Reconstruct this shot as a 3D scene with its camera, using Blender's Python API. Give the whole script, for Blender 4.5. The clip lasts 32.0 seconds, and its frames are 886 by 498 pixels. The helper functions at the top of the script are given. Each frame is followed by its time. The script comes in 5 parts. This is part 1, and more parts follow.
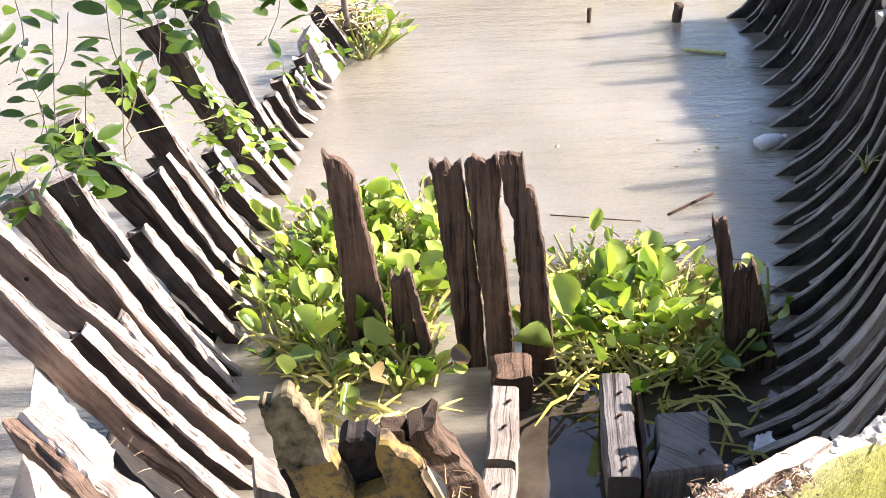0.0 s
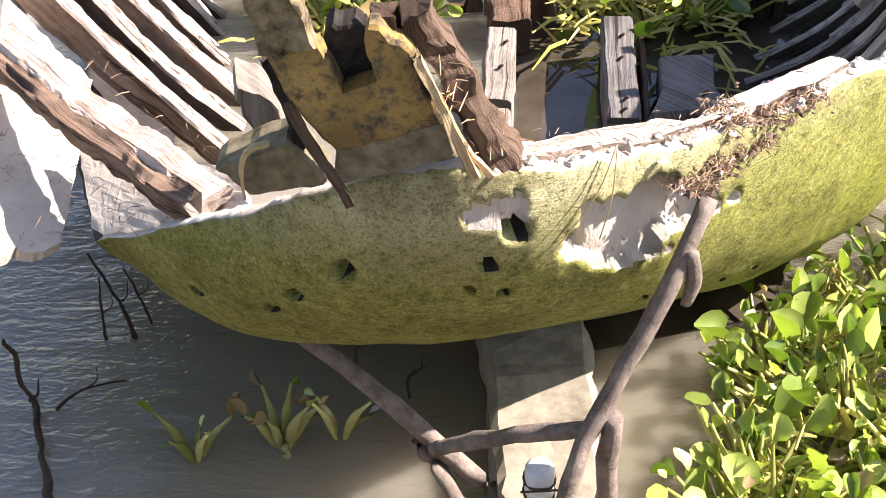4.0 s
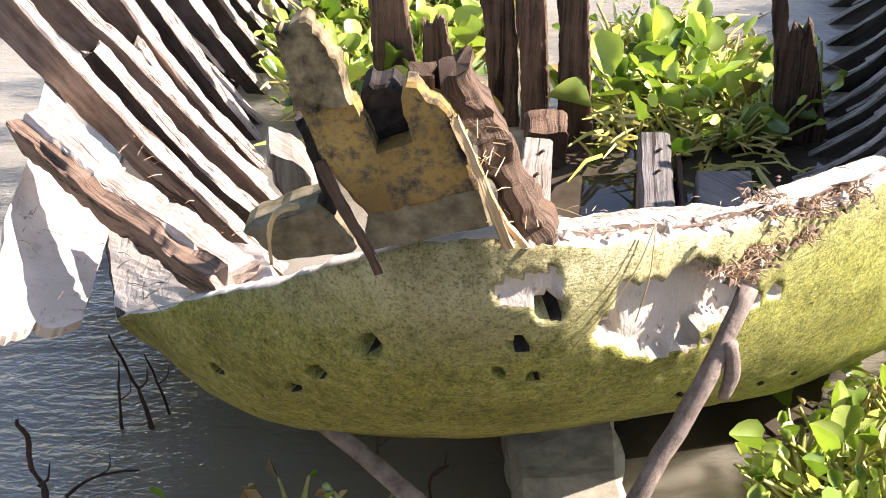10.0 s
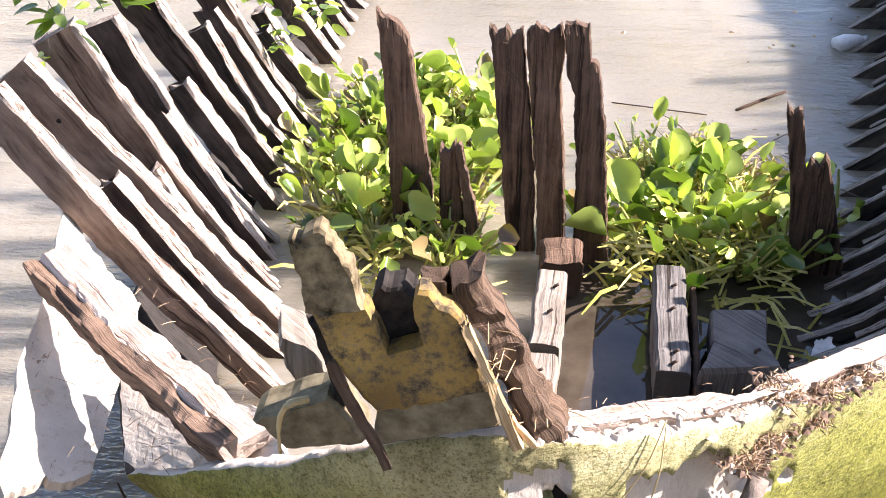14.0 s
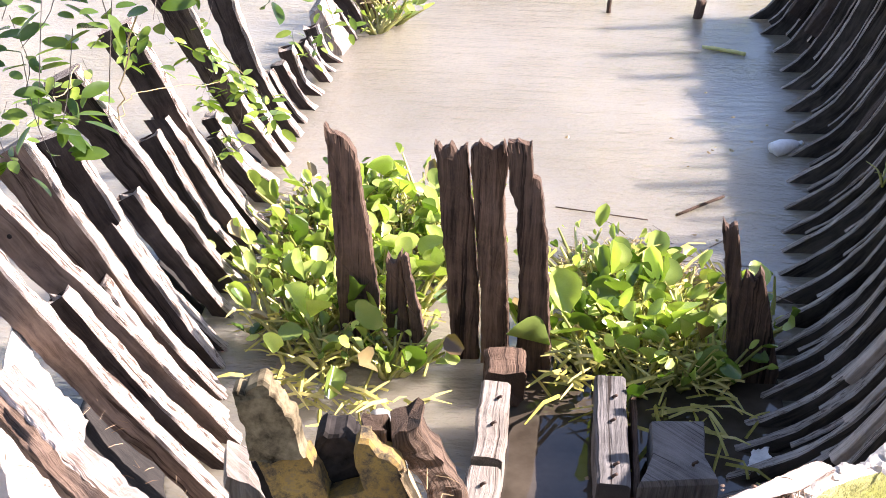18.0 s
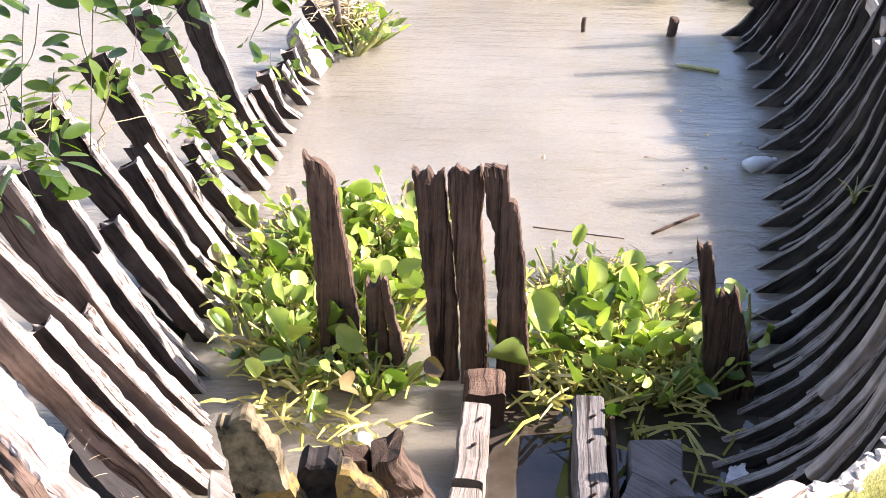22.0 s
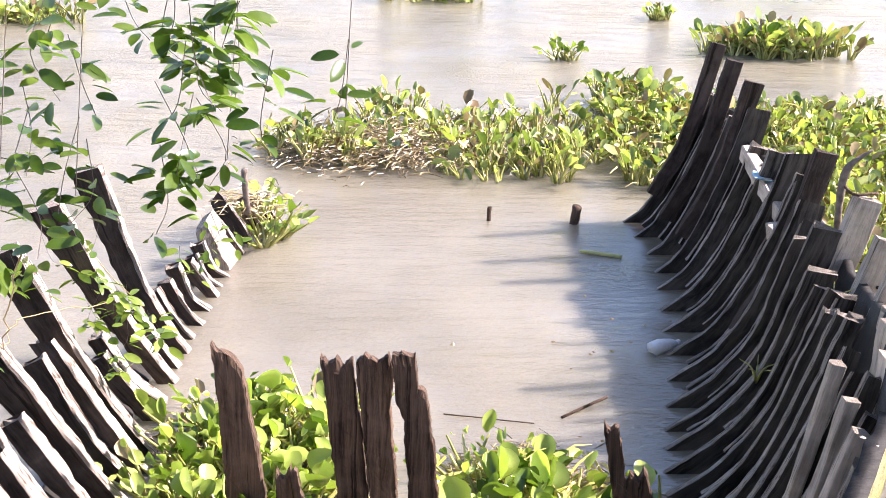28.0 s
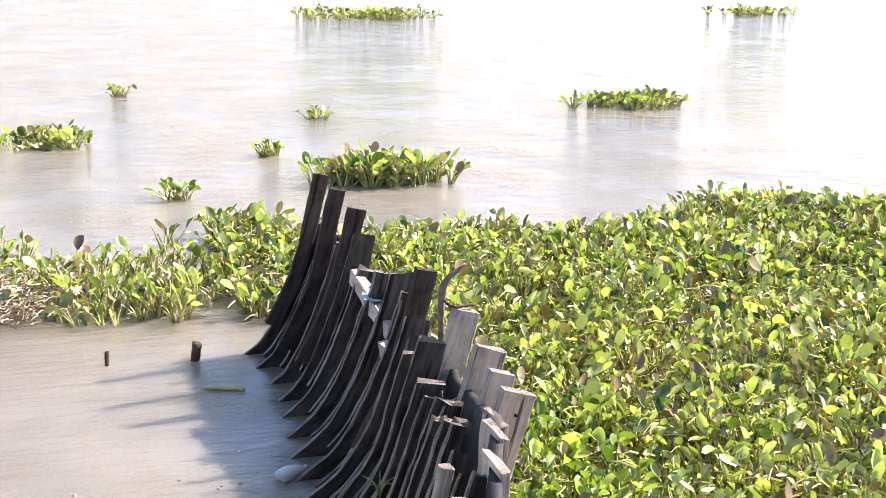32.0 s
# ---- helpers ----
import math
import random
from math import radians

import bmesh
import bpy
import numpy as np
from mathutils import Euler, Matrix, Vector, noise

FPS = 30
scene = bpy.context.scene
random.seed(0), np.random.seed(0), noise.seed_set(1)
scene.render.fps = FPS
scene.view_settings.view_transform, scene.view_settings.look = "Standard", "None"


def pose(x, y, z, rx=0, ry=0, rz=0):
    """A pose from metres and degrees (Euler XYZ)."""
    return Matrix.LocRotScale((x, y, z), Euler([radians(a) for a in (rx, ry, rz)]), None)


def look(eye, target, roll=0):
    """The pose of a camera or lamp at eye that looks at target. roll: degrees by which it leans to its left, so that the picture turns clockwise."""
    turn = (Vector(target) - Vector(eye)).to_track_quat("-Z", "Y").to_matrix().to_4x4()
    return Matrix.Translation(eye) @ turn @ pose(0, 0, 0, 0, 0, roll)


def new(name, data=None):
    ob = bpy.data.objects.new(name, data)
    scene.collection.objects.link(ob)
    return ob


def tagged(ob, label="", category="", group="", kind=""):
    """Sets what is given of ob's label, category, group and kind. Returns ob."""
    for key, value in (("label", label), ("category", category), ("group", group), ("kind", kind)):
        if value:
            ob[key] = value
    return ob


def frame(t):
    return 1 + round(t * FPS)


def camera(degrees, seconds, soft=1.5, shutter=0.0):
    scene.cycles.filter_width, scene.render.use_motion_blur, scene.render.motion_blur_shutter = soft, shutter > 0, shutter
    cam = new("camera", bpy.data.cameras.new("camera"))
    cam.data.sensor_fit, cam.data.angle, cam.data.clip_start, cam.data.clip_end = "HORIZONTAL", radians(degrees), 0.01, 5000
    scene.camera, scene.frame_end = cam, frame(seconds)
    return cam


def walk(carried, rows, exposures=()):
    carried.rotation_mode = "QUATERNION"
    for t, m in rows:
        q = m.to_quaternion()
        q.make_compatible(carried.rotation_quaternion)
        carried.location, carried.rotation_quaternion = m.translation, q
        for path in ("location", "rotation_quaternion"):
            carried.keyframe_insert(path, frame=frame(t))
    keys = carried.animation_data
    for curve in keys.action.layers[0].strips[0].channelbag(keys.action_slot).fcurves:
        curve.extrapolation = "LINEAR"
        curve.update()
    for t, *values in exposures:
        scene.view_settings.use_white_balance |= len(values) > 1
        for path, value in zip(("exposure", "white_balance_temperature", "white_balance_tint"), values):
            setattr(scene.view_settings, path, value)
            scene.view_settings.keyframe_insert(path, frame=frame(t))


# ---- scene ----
cam = camera(36.3, 32.0, soft=0.85)
PATH = [
    (0, (0.056, 0.023, 3.077), (0.006, 1.773, 2.11), -2.5),
    (0.5, (0.042, 0.052, 3.047), (-0.008, 1.769, 2.021), -2.5),
    (1, (0.045, 0.057, 3.022), (-0.007, 1.74, 1.942), -2.5),
    (1.5, (0.038, 0.075, 2.988), (-0.006, 1.713, 1.841), -2.2),
    (2, (0.039, 0.084, 2.951), (0.006, 1.673, 1.738), -2.1),
    (2.5, (0.043, 0.086, 2.911), (0.001, 1.639, 1.652), -2.7),
    (3, (0.044, 0.089, 2.865), (-0.018, 1.621, 1.581), -3.3),
    (3.5, (0.05, 0.086, 2.827), (-0.016, 1.594, 1.515), -3.2),
    (4, (0.04, 0.073, 2.784), (-0.007, 1.569, 1.458), -1.9),
    (4.5, (0.031, 0.063, 2.729), (-0.025, 1.577, 1.423), -1.6),
    (6.5, (0.03, 0.03, 2.612), (-0.018, 1.556, 1.32), -1.0),
    (7, (0.032, 0.026, 2.608), (-0.021, 1.578, 1.347), -0.8),
    (7.5, (0.032, 0.025, 2.608), (-0.023, 1.602, 1.379), -0.5),
    (8, (0.033, 0.027, 2.599), (-0.027, 1.616, 1.386), -0.7),
    (8.5, (0.035, 0.025, 2.598), (-0.033, 1.625, 1.4), -0.8),
    (9, (0.033, 0.028, 2.602), (-0.042, 1.641, 1.422), -0.8),
    (9.5, (0.034, 0.028, 2.606), (-0.042, 1.656, 1.446), -0.5),
    (10, (0.033, 0.036, 2.606), (-0.057, 1.673, 1.46), -0.5),
    (10.5, (0.034, 0.051, 2.615), (-0.08, 1.694, 1.481), -0.7),
    (11, (0.03, 0.074, 2.634), (-0.102, 1.722, 1.509), -0.8),
    (11.5, (0.024, 0.096, 2.649), (-0.099, 1.739, 1.514), -0.8),
    (12, (0.025, 0.118, 2.671), (-0.105, 1.761, 1.538), -1.1),
    (12.5, (0.026, 0.157, 2.724), (-0.105, 1.816, 1.615), -0.7),
    (13, (0.027, 0.175, 2.761), (-0.1, 1.839, 1.659), 0.1),
    (13.5, (0.032, 0.18, 2.799), (-0.097, 1.848, 1.703), 0.1),
    (14, (0.036, 0.188, 2.834), (-0.082, 1.866, 1.752), 0.2),
    (14.5, (0.034, 0.195, 2.857), (-0.076, 1.882, 1.789), 0.1),
    (16.5, (0.041, 0.199, 2.939), (-0.051, 1.885, 1.867), 0.7),
    (17, (0.045, 0.186, 2.958), (-0.033, 1.873, 1.886), 0.9),
    (17.5, (0.046, 0.19, 2.971), (-0.013, 1.902, 1.938), 1.4),
    (18, (0.057, 0.181, 3.009), (0.006, 1.918, 2.018), 1.5),
    (18.5, (0.064, 0.185, 3.04), (0.022, 1.929, 2.063), 1.7),
    (19, (0.061, 0.166, 3.052), (0.028, 1.915, 2.082), 1.5),
    (19.5, (0.062, 0.151, 3.056), (0.026, 1.9, 2.087), 1.2),
    (20, (0.062, 0.141, 3.058), (0.024, 1.889, 2.085), 1.3),
    (20.5, (0.066, 0.151, 3.052), (0.03, 1.898, 2.079), 1.3),
    (21, (0.071, 0.133, 3.051), (0.042, 1.886, 2.09), 1.2),
    (21.5, (0.066, 0.14, 3.062), (0.045, 1.894, 2.1), 1.3),
    (22, (0.065, 0.148, 3.072), (0.042, 1.895, 2.099), 1.1),
    (22.5, (0.067, 0.142, 3.079), (0.048, 1.883, 2.095), 1.0),
    (23, (0.052, 0.13, 3.082), (0.058, 1.859, 2.077), 1.4),
    (23.5, (0.043, 0.105, 3.08), (0.07, 1.824, 2.058), 1.5),
    (24, (0.038, 0.108, 3.073), (0.08, 1.817, 2.036), 1.6),
    (24.5, (0.036, 0.122, 3.064), (0.088, 1.822, 2.012), 1.8),
    (27, (0.05, 0.107, 3.067), (0.106, 1.907, 2.199), 1.4),
    (28, (0.086, 0.101, 3.095), (0.186, 1.964, 2.376), 1.5),
    (28.5, (0.099, 0.116, 3.084), (0.268, 1.993, 2.412), 1.3),
    (29, (0.099, 0.092, 3.086), (0.357, 1.964, 2.431), 1.2),
    (29.5, (0.104, 0.061, 3.09), (0.434, 1.919, 2.428), 1.1),
    (30, (0.129, 0.069, 3.076), (0.538, 1.917, 2.43), 1.4),
    (30.5, (0.161, 0.055, 3.074), (0.642, 1.893, 2.448), 1.6),
    (31, (0.172, 0.035, 3.077), (0.734, 1.856, 2.471), 1.8),
    (31.5, (0.162, -0.013, 3.086), (0.778, 1.802, 2.515), 2.1),
    (32, (0.164, -0.022, 3.103), (0.798, 1.804, 2.589), 1.6),
]
# seconds, stops, kelvin, tint
EXPOSURES = [(0, 1.82, 6500, 19), (3, 1.74, 6600, 19), (5, 1.86, 6630, 19), (8, 1.94, 6650, 19), (12, 1.88, 6600, 20), (18, 1.86, 6350, 23), (24, 1.82, 6350, 23), (27, 1.76, 6300, 23), (28, 1.72, 6350, 23), (30, 1.84, 6300, 22), (31, 1.8, 6200, 22), (32, 1.6, 6200, 22)]
walk(cam, [(t, look(eye, target, roll)) for t, eye, target, roll in PATH], EXPOSURES)

# ---- light ----
SUN_AZ, SUN_EL = radians(9), radians(40)      # azimuth counted from +x towards +y
SUN_DIR = Vector((math.cos(SUN_EL) * math.cos(SUN_AZ), math.cos(SUN_EL) * math.sin(SUN_AZ), math.sin(SUN_EL)))
world = bpy.data.worlds.new("sky")
scene.world = world
world.use_nodes = True
_nt = world.node_tree
_sky = _nt.nodes.new("ShaderNodeTexSky")
_sky.sky_type = "NISHITA"
_sky.sun_disc = False
_sky.sun_elevation = SUN_EL
_sky.sun_rotation = radians(90) - SUN_AZ
_sky.dust_density = 0.8
_nt.links.new(_sky.outputs["Color"], _nt.nodes["Background"].inputs["Color"])
_nt.nodes["Background"].inputs["Strength"].default_value = 0.095
_sun = bpy.data.lights.new("sun", "SUN")
_sun.energy, _sun.angle, _sun.color = 5.0, radians(0.55), (1.0, 0.95, 0.88)
new("sun", _sun).matrix_world = look(SUN_DIR * 50, (0, 0, 0))


# ---- materials ----
def material(name, base=(0.5, 0.5, 0.5), rough=0.7, spec=0.4):
    m = bpy.data.materials.new(name)
    m.use_nodes = True
    b = m.node_tree.nodes["Principled BSDF"]
    b.inputs["Base Color"].default_value = (*base, 1)
    b.inputs["Roughness"].default_value = rough
    b.inputs["Specular IOR Level"].default_value = spec
    return m, m.node_tree, b


def node(nt, kind, **values):
    n = nt.nodes.new(kind)
    for key, value in values.items():
        n.inputs[key.replace("_", " ")].default_value = value
    return n


def ramp(nt, source, stops):
    r = nt.nodes.new("ShaderNodeValToRGB")
    while len(r.color_ramp.elements) < len(stops):
        r.color_ramp.elements.new(0.5)
    for e, (p, c) in zip(r.color_ramp.elements, stops):
        e.position, e.color = p, (*c, 1) if len(c) == 3 else c
    nt.links.new(source, r.inputs["Fac"])
    return r.outputs["Color"]


def grey(v):
    return (v, v, v)


def mix(nt, kind, fac, a, b):
    m = nt.nodes.new("ShaderNodeMix")
    m.data_type, m.blend_type = "RGBA", kind
    for socket, value in ((m.inputs["Factor"], fac), (m.inputs["A"], a), (m.inputs["B"], b)):
        if isinstance(value, bpy.types.NodeSocket):
            nt.links.new(value, socket)
        elif isinstance(value, (int, float)):
            socket.default_value = value
        else:
            socket.default_value = (*value, 1)
    return m.outputs["Result"]


def coords(nt, scale=(1, 1, 1), kind="Object"):
    c, mp = nt.nodes.new("ShaderNodeTexCoord"), nt.nodes.new("ShaderNodeMapping")
    mp.inputs["Scale"].default_value = scale
    nt.links.new(c.outputs[kind], mp.inputs["Vector"])
    return mp.outputs["Vector"]


def noise_tex(nt, vec, scale, detail=6, rough=0.6, distortion=0.0):
    n = node(nt, "ShaderNodeTexNoise", Scale=scale, Detail=detail, Roughness=rough, Distortion=distortion)
    nt.links.new(vec, n.inputs["Vector"])
    return n.outputs["Fac"]


def bump(nt, b, height, strength, distance):
    n = node(nt, "ShaderNodeBump", Strength=strength, Distance=distance)
    nt.links.new(height, n.inputs["Height"])
    nt.links.new(n.outputs["Normal"], b.inputs["Normal"])
    return n


def rand_hue(nt, b, colour, amount=0.25):
    """Varies the brightness from object to object."""
    info = nt.nodes.new("ShaderNodeObjectInfo")
    v = node(nt, "ShaderNodeMapRange", To_Min=1 - amount, To_Max=1 + amount)
    nt.links.new(info.outputs["Random"], v.inputs["Value"])
    h = nt.nodes.new("ShaderNodeHueSaturation")
    nt.links.new(v.outputs["Result"], h.inputs["Value"])
    nt.links.new(colour, h.inputs["Color"])
    nt.links.new(h.outputs["Color"], b.inputs["Base Color"])
    return h


def wood(name, dark, light, wear=0.5, rough=0.85, nicks=0.0):
    """Weathered timber; the grain runs along the object's own UV v axis."""
    m, nt, b = material(name, light, rough, 0.25)
    uv = coords(nt, (55, 2.6, 1), "UV")
    fine = noise_tex(nt, uv, 1.0, 8, 0.7, 0.6)
    cracks = noise_tex(nt, coords(nt, (28, 0.7, 1), "UV"), 1.0, 5, 0.65, 1.2)
    blotch = noise_tex(nt, coords(nt), 7.0, 6, 0.65)
    c = ramp(nt, fine, [(0.36, dark), (0.64, light)])
    worn = tuple(min(1, v * 1.45 + 0.03) for v in light)
    c = mix(nt, "MIX", ramp(nt, blotch, [(0.42, grey(0)), (0.72, grey(wear))]), c, worn)
    c = mix(nt, "MULTIPLY", ramp(nt, cracks, [(0.36, grey(1)), (0.43, grey(0))]), c, (0.22, 0.17, 0.14))
    if nicks:
        spots = noise_tex(nt, coords(nt, (42, 15, 1), "UV"), 1.0, 4, 0.6, 0.4)
        c = mix(nt, "MULTIPLY", ramp(nt, spots, [(0.39, grey(nicks)), (0.45, grey(0))]), c, (0.2, 0.14, 0.11))
    rand_hue(nt, b, c, 0.2)
    h = mix(nt, "MULTIPLY", 1.0, ramp(nt, fine, [(0.2, grey(0)), (0.8, grey(1))]), ramp(nt, cracks, [(0.3, grey(0)), (0.42, grey(1))]))
    bump(nt, b, h, 0.9, 0.008)
    return m


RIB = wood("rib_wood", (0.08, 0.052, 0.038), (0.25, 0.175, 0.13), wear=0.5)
# lighter copy for sun-facing edges: sunlight put into the colour, nicks are wear
RIB_SUNLIT_EDGE = wood("rib_bare_sunlit_edge", (0.27, 0.21, 0.165), (0.58, 0.49, 0.42), wear=0.5, nicks=0.9)
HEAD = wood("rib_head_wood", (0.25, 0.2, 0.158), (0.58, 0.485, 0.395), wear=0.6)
# darker copy of the rib wood with shade put into its colour
RIB_DARK = wood("shade_dark_rib_wood", (0.018, 0.012, 0.009), (0.085, 0.058, 0.045), wear=0.5)
POST = wood("post_wood", (0.028, 0.016, 0.01), (0.155, 0.095, 0.062), wear=0.35)
GREY_WOOD = wood("grey_wood", (0.16, 0.132, 0.105), (0.38, 0.32, 0.26), wear=0.5)
# grey wood darkened to carry the shade on the starboard floor timbers
GREY_SHADED = wood("shaded_grey_wood", (0.065, 0.058, 0.052), (0.175, 0.158, 0.145), wear=0.4)
BARKY = wood("rotten_post_wood", (0.028, 0.017, 0.011), (0.17, 0.108, 0.07), wear=0.35)
ROT = wood("rotten_wood", (0.045, 0.026, 0.018), (0.21, 0.135, 0.09), wear=0.5)


def painted_board():
    m, nt, b = material("yellow_paint_board", (0.4, 0.25, 0.06), 0.75, 0.3)
    v = coords(nt)
    n1, n2, n3 = noise_tex(nt, v, 14, 9, 0.75), noise_tex(nt, v, 45, 6, 0.7), noise_tex(nt, v, 7, 5, 0.65)
    c = ramp(nt, n1, [(0.38, (0.022, 0.018, 0.013)), (0.46, (0.15, 0.105, 0.05)), (0.55, (0.37, 0.235, 0.06)), (0.66, (0.25, 0.19, 0.11)), (0.78, (0.38, 0.33, 0.25))])
    c = mix(nt, "MULTIPLY", ramp(nt, n3, [(0.45, grey(0)), (0.62, grey(0.75))]), c, (0.32, 0.28, 0.24))
    c = mix(nt, "MIX", ramp(nt, n2, [(0.66, grey(0)), (0.72, grey(0.8))]), c, (0.03, 0.025, 0.02))
    nt.links.new(c, b.inputs["Base Color"])
    bump(nt, b, n2, 0.5, 0.004)
    return m


YELLOW = painted_board()


def shell_material():
    """Pale coat over the planks; moss and algae on the outer, lower side, white where it was broken off."""
    m, nt, b = material("mossy_hull_coat", (0.5, 0.46, 0.38), 0.85, 0.25)
    v = coords(nt)
    geo = nt.nodes.new("ShaderNodeNewGeometry")
    sep = nt.nodes.new("ShaderNodeSeparateXYZ")
    nt.links.new(geo.outputs["Position"], sep.inputs["Vector"])
    big, mid, fine = noise_tex(nt, v, 2.6, 6, 0.6), noise_tex(nt, v, 9, 8, 0.7), noise_tex(nt, v, 70, 6, 0.75)
    pale = ramp(nt, mid, [(0.3, (0.3, 0.27, 0.13)), (0.55, (0.52, 0.47, 0.26)), (0.75, (0.66, 0.61, 0.43))])
    moss = ramp(nt, fine, [(0.28, (0.09, 0.096, 0.016)), (0.5, (0.22, 0.225, 0.03)), (0.7, (0.38, 0.365, 0.065))])
    low = node(nt, "ShaderNodeMapRange", From_Min=1.12, From_Max=0.5)
    nt.links.new(sep.outputs["Z"], low.inputs["Value"])
    add = nt.nodes.new("ShaderNodeMath")
    nt.links.new(low.outputs["Result"], add.inputs[0])
    nt.links.new(mix(nt, "MIX", 0.5, big, mid), add.inputs[1])
    cover = ramp(nt, add.outputs[0], [(0.62, grey(0.0)), (0.85, grey(0.55)), (1.15, grey(0.85))])
    c = mix(nt, "MIX", cover, pale, moss)
    scratch = noise_tex(nt, coords(nt, (6, 6, 30)), 3.0, 5, 0.7, 0.8)
    c = mix(nt, "MIX", ramp(nt, scratch, [(0.56, grey(0)), (0.7, grey(0.4))]), c, (0.5, 0.46, 0.3))
    c = mix(nt, "MULTIPLY", ramp(nt, noise_tex(nt, v, 28, 7, 0.75), [(0.36, grey(0.75)), (0.5, grey(0))]), c, (0.5, 0.5, 0.42))
    right = node(nt, "ShaderNodeMapRange", From_Min=0.55, From_Max=1.3)
    nt.links.new(sep.outputs["X"], right.inputs["Value"])
    fresh = ramp(nt, fine, [(0.3, (0.13, 0.155, 0.008)), (0.65, (0.38, 0.4, 0.03))])
    wet = node(nt, "ShaderNodeMapRange", From_Min=0.82, From_Max=0.5)
    nt.links.new(sep.outputs["Z"], wet.inputs["Value"])
    patchy = mix(nt, "MULTIPLY", 1.0, right.outputs["Result"], ramp(nt, mid, [(0.35, grey(0.1)), (0.6, grey(1.0))]))
    c = mix(nt, "MIX", mix(nt, "MULTIPLY", 1.0, patchy, wet.outputs["Result"]), c, fresh)
    speck = noise_tex(nt, v, 150, 4, 0.7)
    c = mix(nt, "MULTIPLY", ramp(nt, speck, [(0.36, grey(0.8)), (0.5, grey(0))]), c, (0.32, 0.33, 0.22))
    crust = noise_tex(nt, v, 17, 9, 0.8, 0.6)
    c = mix(nt, "MULTIPLY", ramp(nt, crust, [(0.36, grey(0.7)), (0.47, grey(0))]), c, (0.36, 0.38, 0.2))
    c = mix(nt, "MIX", ramp(nt, crust, [(0.6, grey(0)), (0.7, grey(0.6))]), c, (0.62, 0.58, 0.36))
    c = mix(nt, "MULTIPLY", ramp(nt, big, [(0.36, grey(0.7)), (0.52, grey(0))]), c, (0.5, 0.48, 0.38))
    nt.links.new(c, b.inputs["Base Color"])
    bump(nt, b, mix(nt, "MIX", 0.45, mix(nt, "MIX", 0.5, crust, fine), scratch), 0.9, 0.014)
    return m


SHELL = shell_material()


def white_coat():
    m, nt, b = material("bare_white_coat", (0.75, 0.7, 0.63), 0.85, 0.3)
    v = coords(nt)
    n1, n2 = noise_tex(nt, v, 5, 8, 0.65), noise_tex(nt, v, 26, 7, 0.7)
    c = ramp(nt, n1, [(0.3, (0.26, 0.2, 0.145)), (0.42, (0.46, 0.4, 0.335)), (0.7, (0.58, 0.52, 0.45))])
    c = mix(nt, "MULTIPLY", ramp(nt, n2, [(0.3, grey(0.7)), (0.42, grey(0))]), c, (0.5, 0.38, 0.27))
    hair = noise_tex(nt, coords(nt, (30, 5, 9)), 2.2, 3, 0.6, 0.5)
    c = mix(nt, "MULTIPLY", ramp(nt, hair, [(0.3, grey(0.85)), (0.34, grey(0))]), c, (0.4, 0.3, 0.24))
    nt.links.new(c, b.inputs["Base Color"])
    bump(nt, b, mix(nt, "MIX", 0.4, n2, hair), 0.7, 0.012)
    return m


WHITE = white_coat()


# wet planks; the shade behind the ribs is part of this near-black colour
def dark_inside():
    m, nt, b = material("wet_shaded_planking", (0.06, 0.05, 0.045), 0.7, 0.3)
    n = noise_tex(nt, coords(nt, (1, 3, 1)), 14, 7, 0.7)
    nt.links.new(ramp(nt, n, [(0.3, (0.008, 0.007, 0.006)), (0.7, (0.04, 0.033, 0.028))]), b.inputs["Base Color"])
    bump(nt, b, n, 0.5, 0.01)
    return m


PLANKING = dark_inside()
# starboard ribs: shade put into the side colour, skylight and wear into the edge
RIB_SHADED = wood("shaded_rib_wood", (0.012, 0.0095, 0.008), (0.105, 0.084, 0.067), wear=0.3)
RIB_SKYLIT_EDGE = wood("worn_skylit_rib_edge", (0.16, 0.13, 0.108), (0.44, 0.375, 0.315), wear=0.5, nicks=0.8)
SPLINTER = wood("fresh_splinter", (0.5, 0.3, 0.13), (0.75, 0.55, 0.32), wear=0.3)
RIM_WOOD = wood("pale_rim_wood", (0.3, 0.2, 0.14), (0.6, 0.5, 0.43), wear=0.5)


def water_material():
    """Silty river water: light spreads in it before it comes back out, so shadows have soft edges."""
    m, nt, b = material("muddy_water", (0.36, 0.32, 0.27), 0.03, 0.5)
    v = coords(nt)
    murk = noise_tex(nt, v, 0.8, 4, 0.5)
    nt.links.new(ramp(nt, murk, [(0.3, (0.197, 0.17, 0.122)), (0.7, (0.252, 0.219, 0.162))]), b.inputs["Base Color"])
    b.inputs["IOR"].default_value = 1.75
    b.subsurface_method = "BURLEY"
    b.inputs["Subsurface Weight"].default_value = 1.0
    b.inputs["Subsurface Radius"].default_value = (1.0, 0.92, 0.8)
    b.inputs["Subsurface Scale"].default_value = 0.32
    w1 = noise_tex(nt, coords(nt, (0.8, 3.2, 1)), 3.2, 3, 0.5, 0.3)
    w2 = noise_tex(nt, coords(nt, (1.3, 2.6, 1)), 19, 3, 0.55, 0.4)
    calm = noise_tex(nt, v, 0.9, 2, 0.5)
    bump(nt, b, mix(nt, "MULTIPLY", 1.0, mix(nt, "MIX", 0.45, mix(nt, "MIX", 0.3, w1, w2), noise_tex(nt, coords(nt, (0.5, 2.2, 1)), 1.3, 4, 0.6, 0.5)), ramp(nt, calm, [(0.35, grey(0.35)), (0.65, grey(1))])), 1.0, 0.07)
    return m


WATER = water_material()


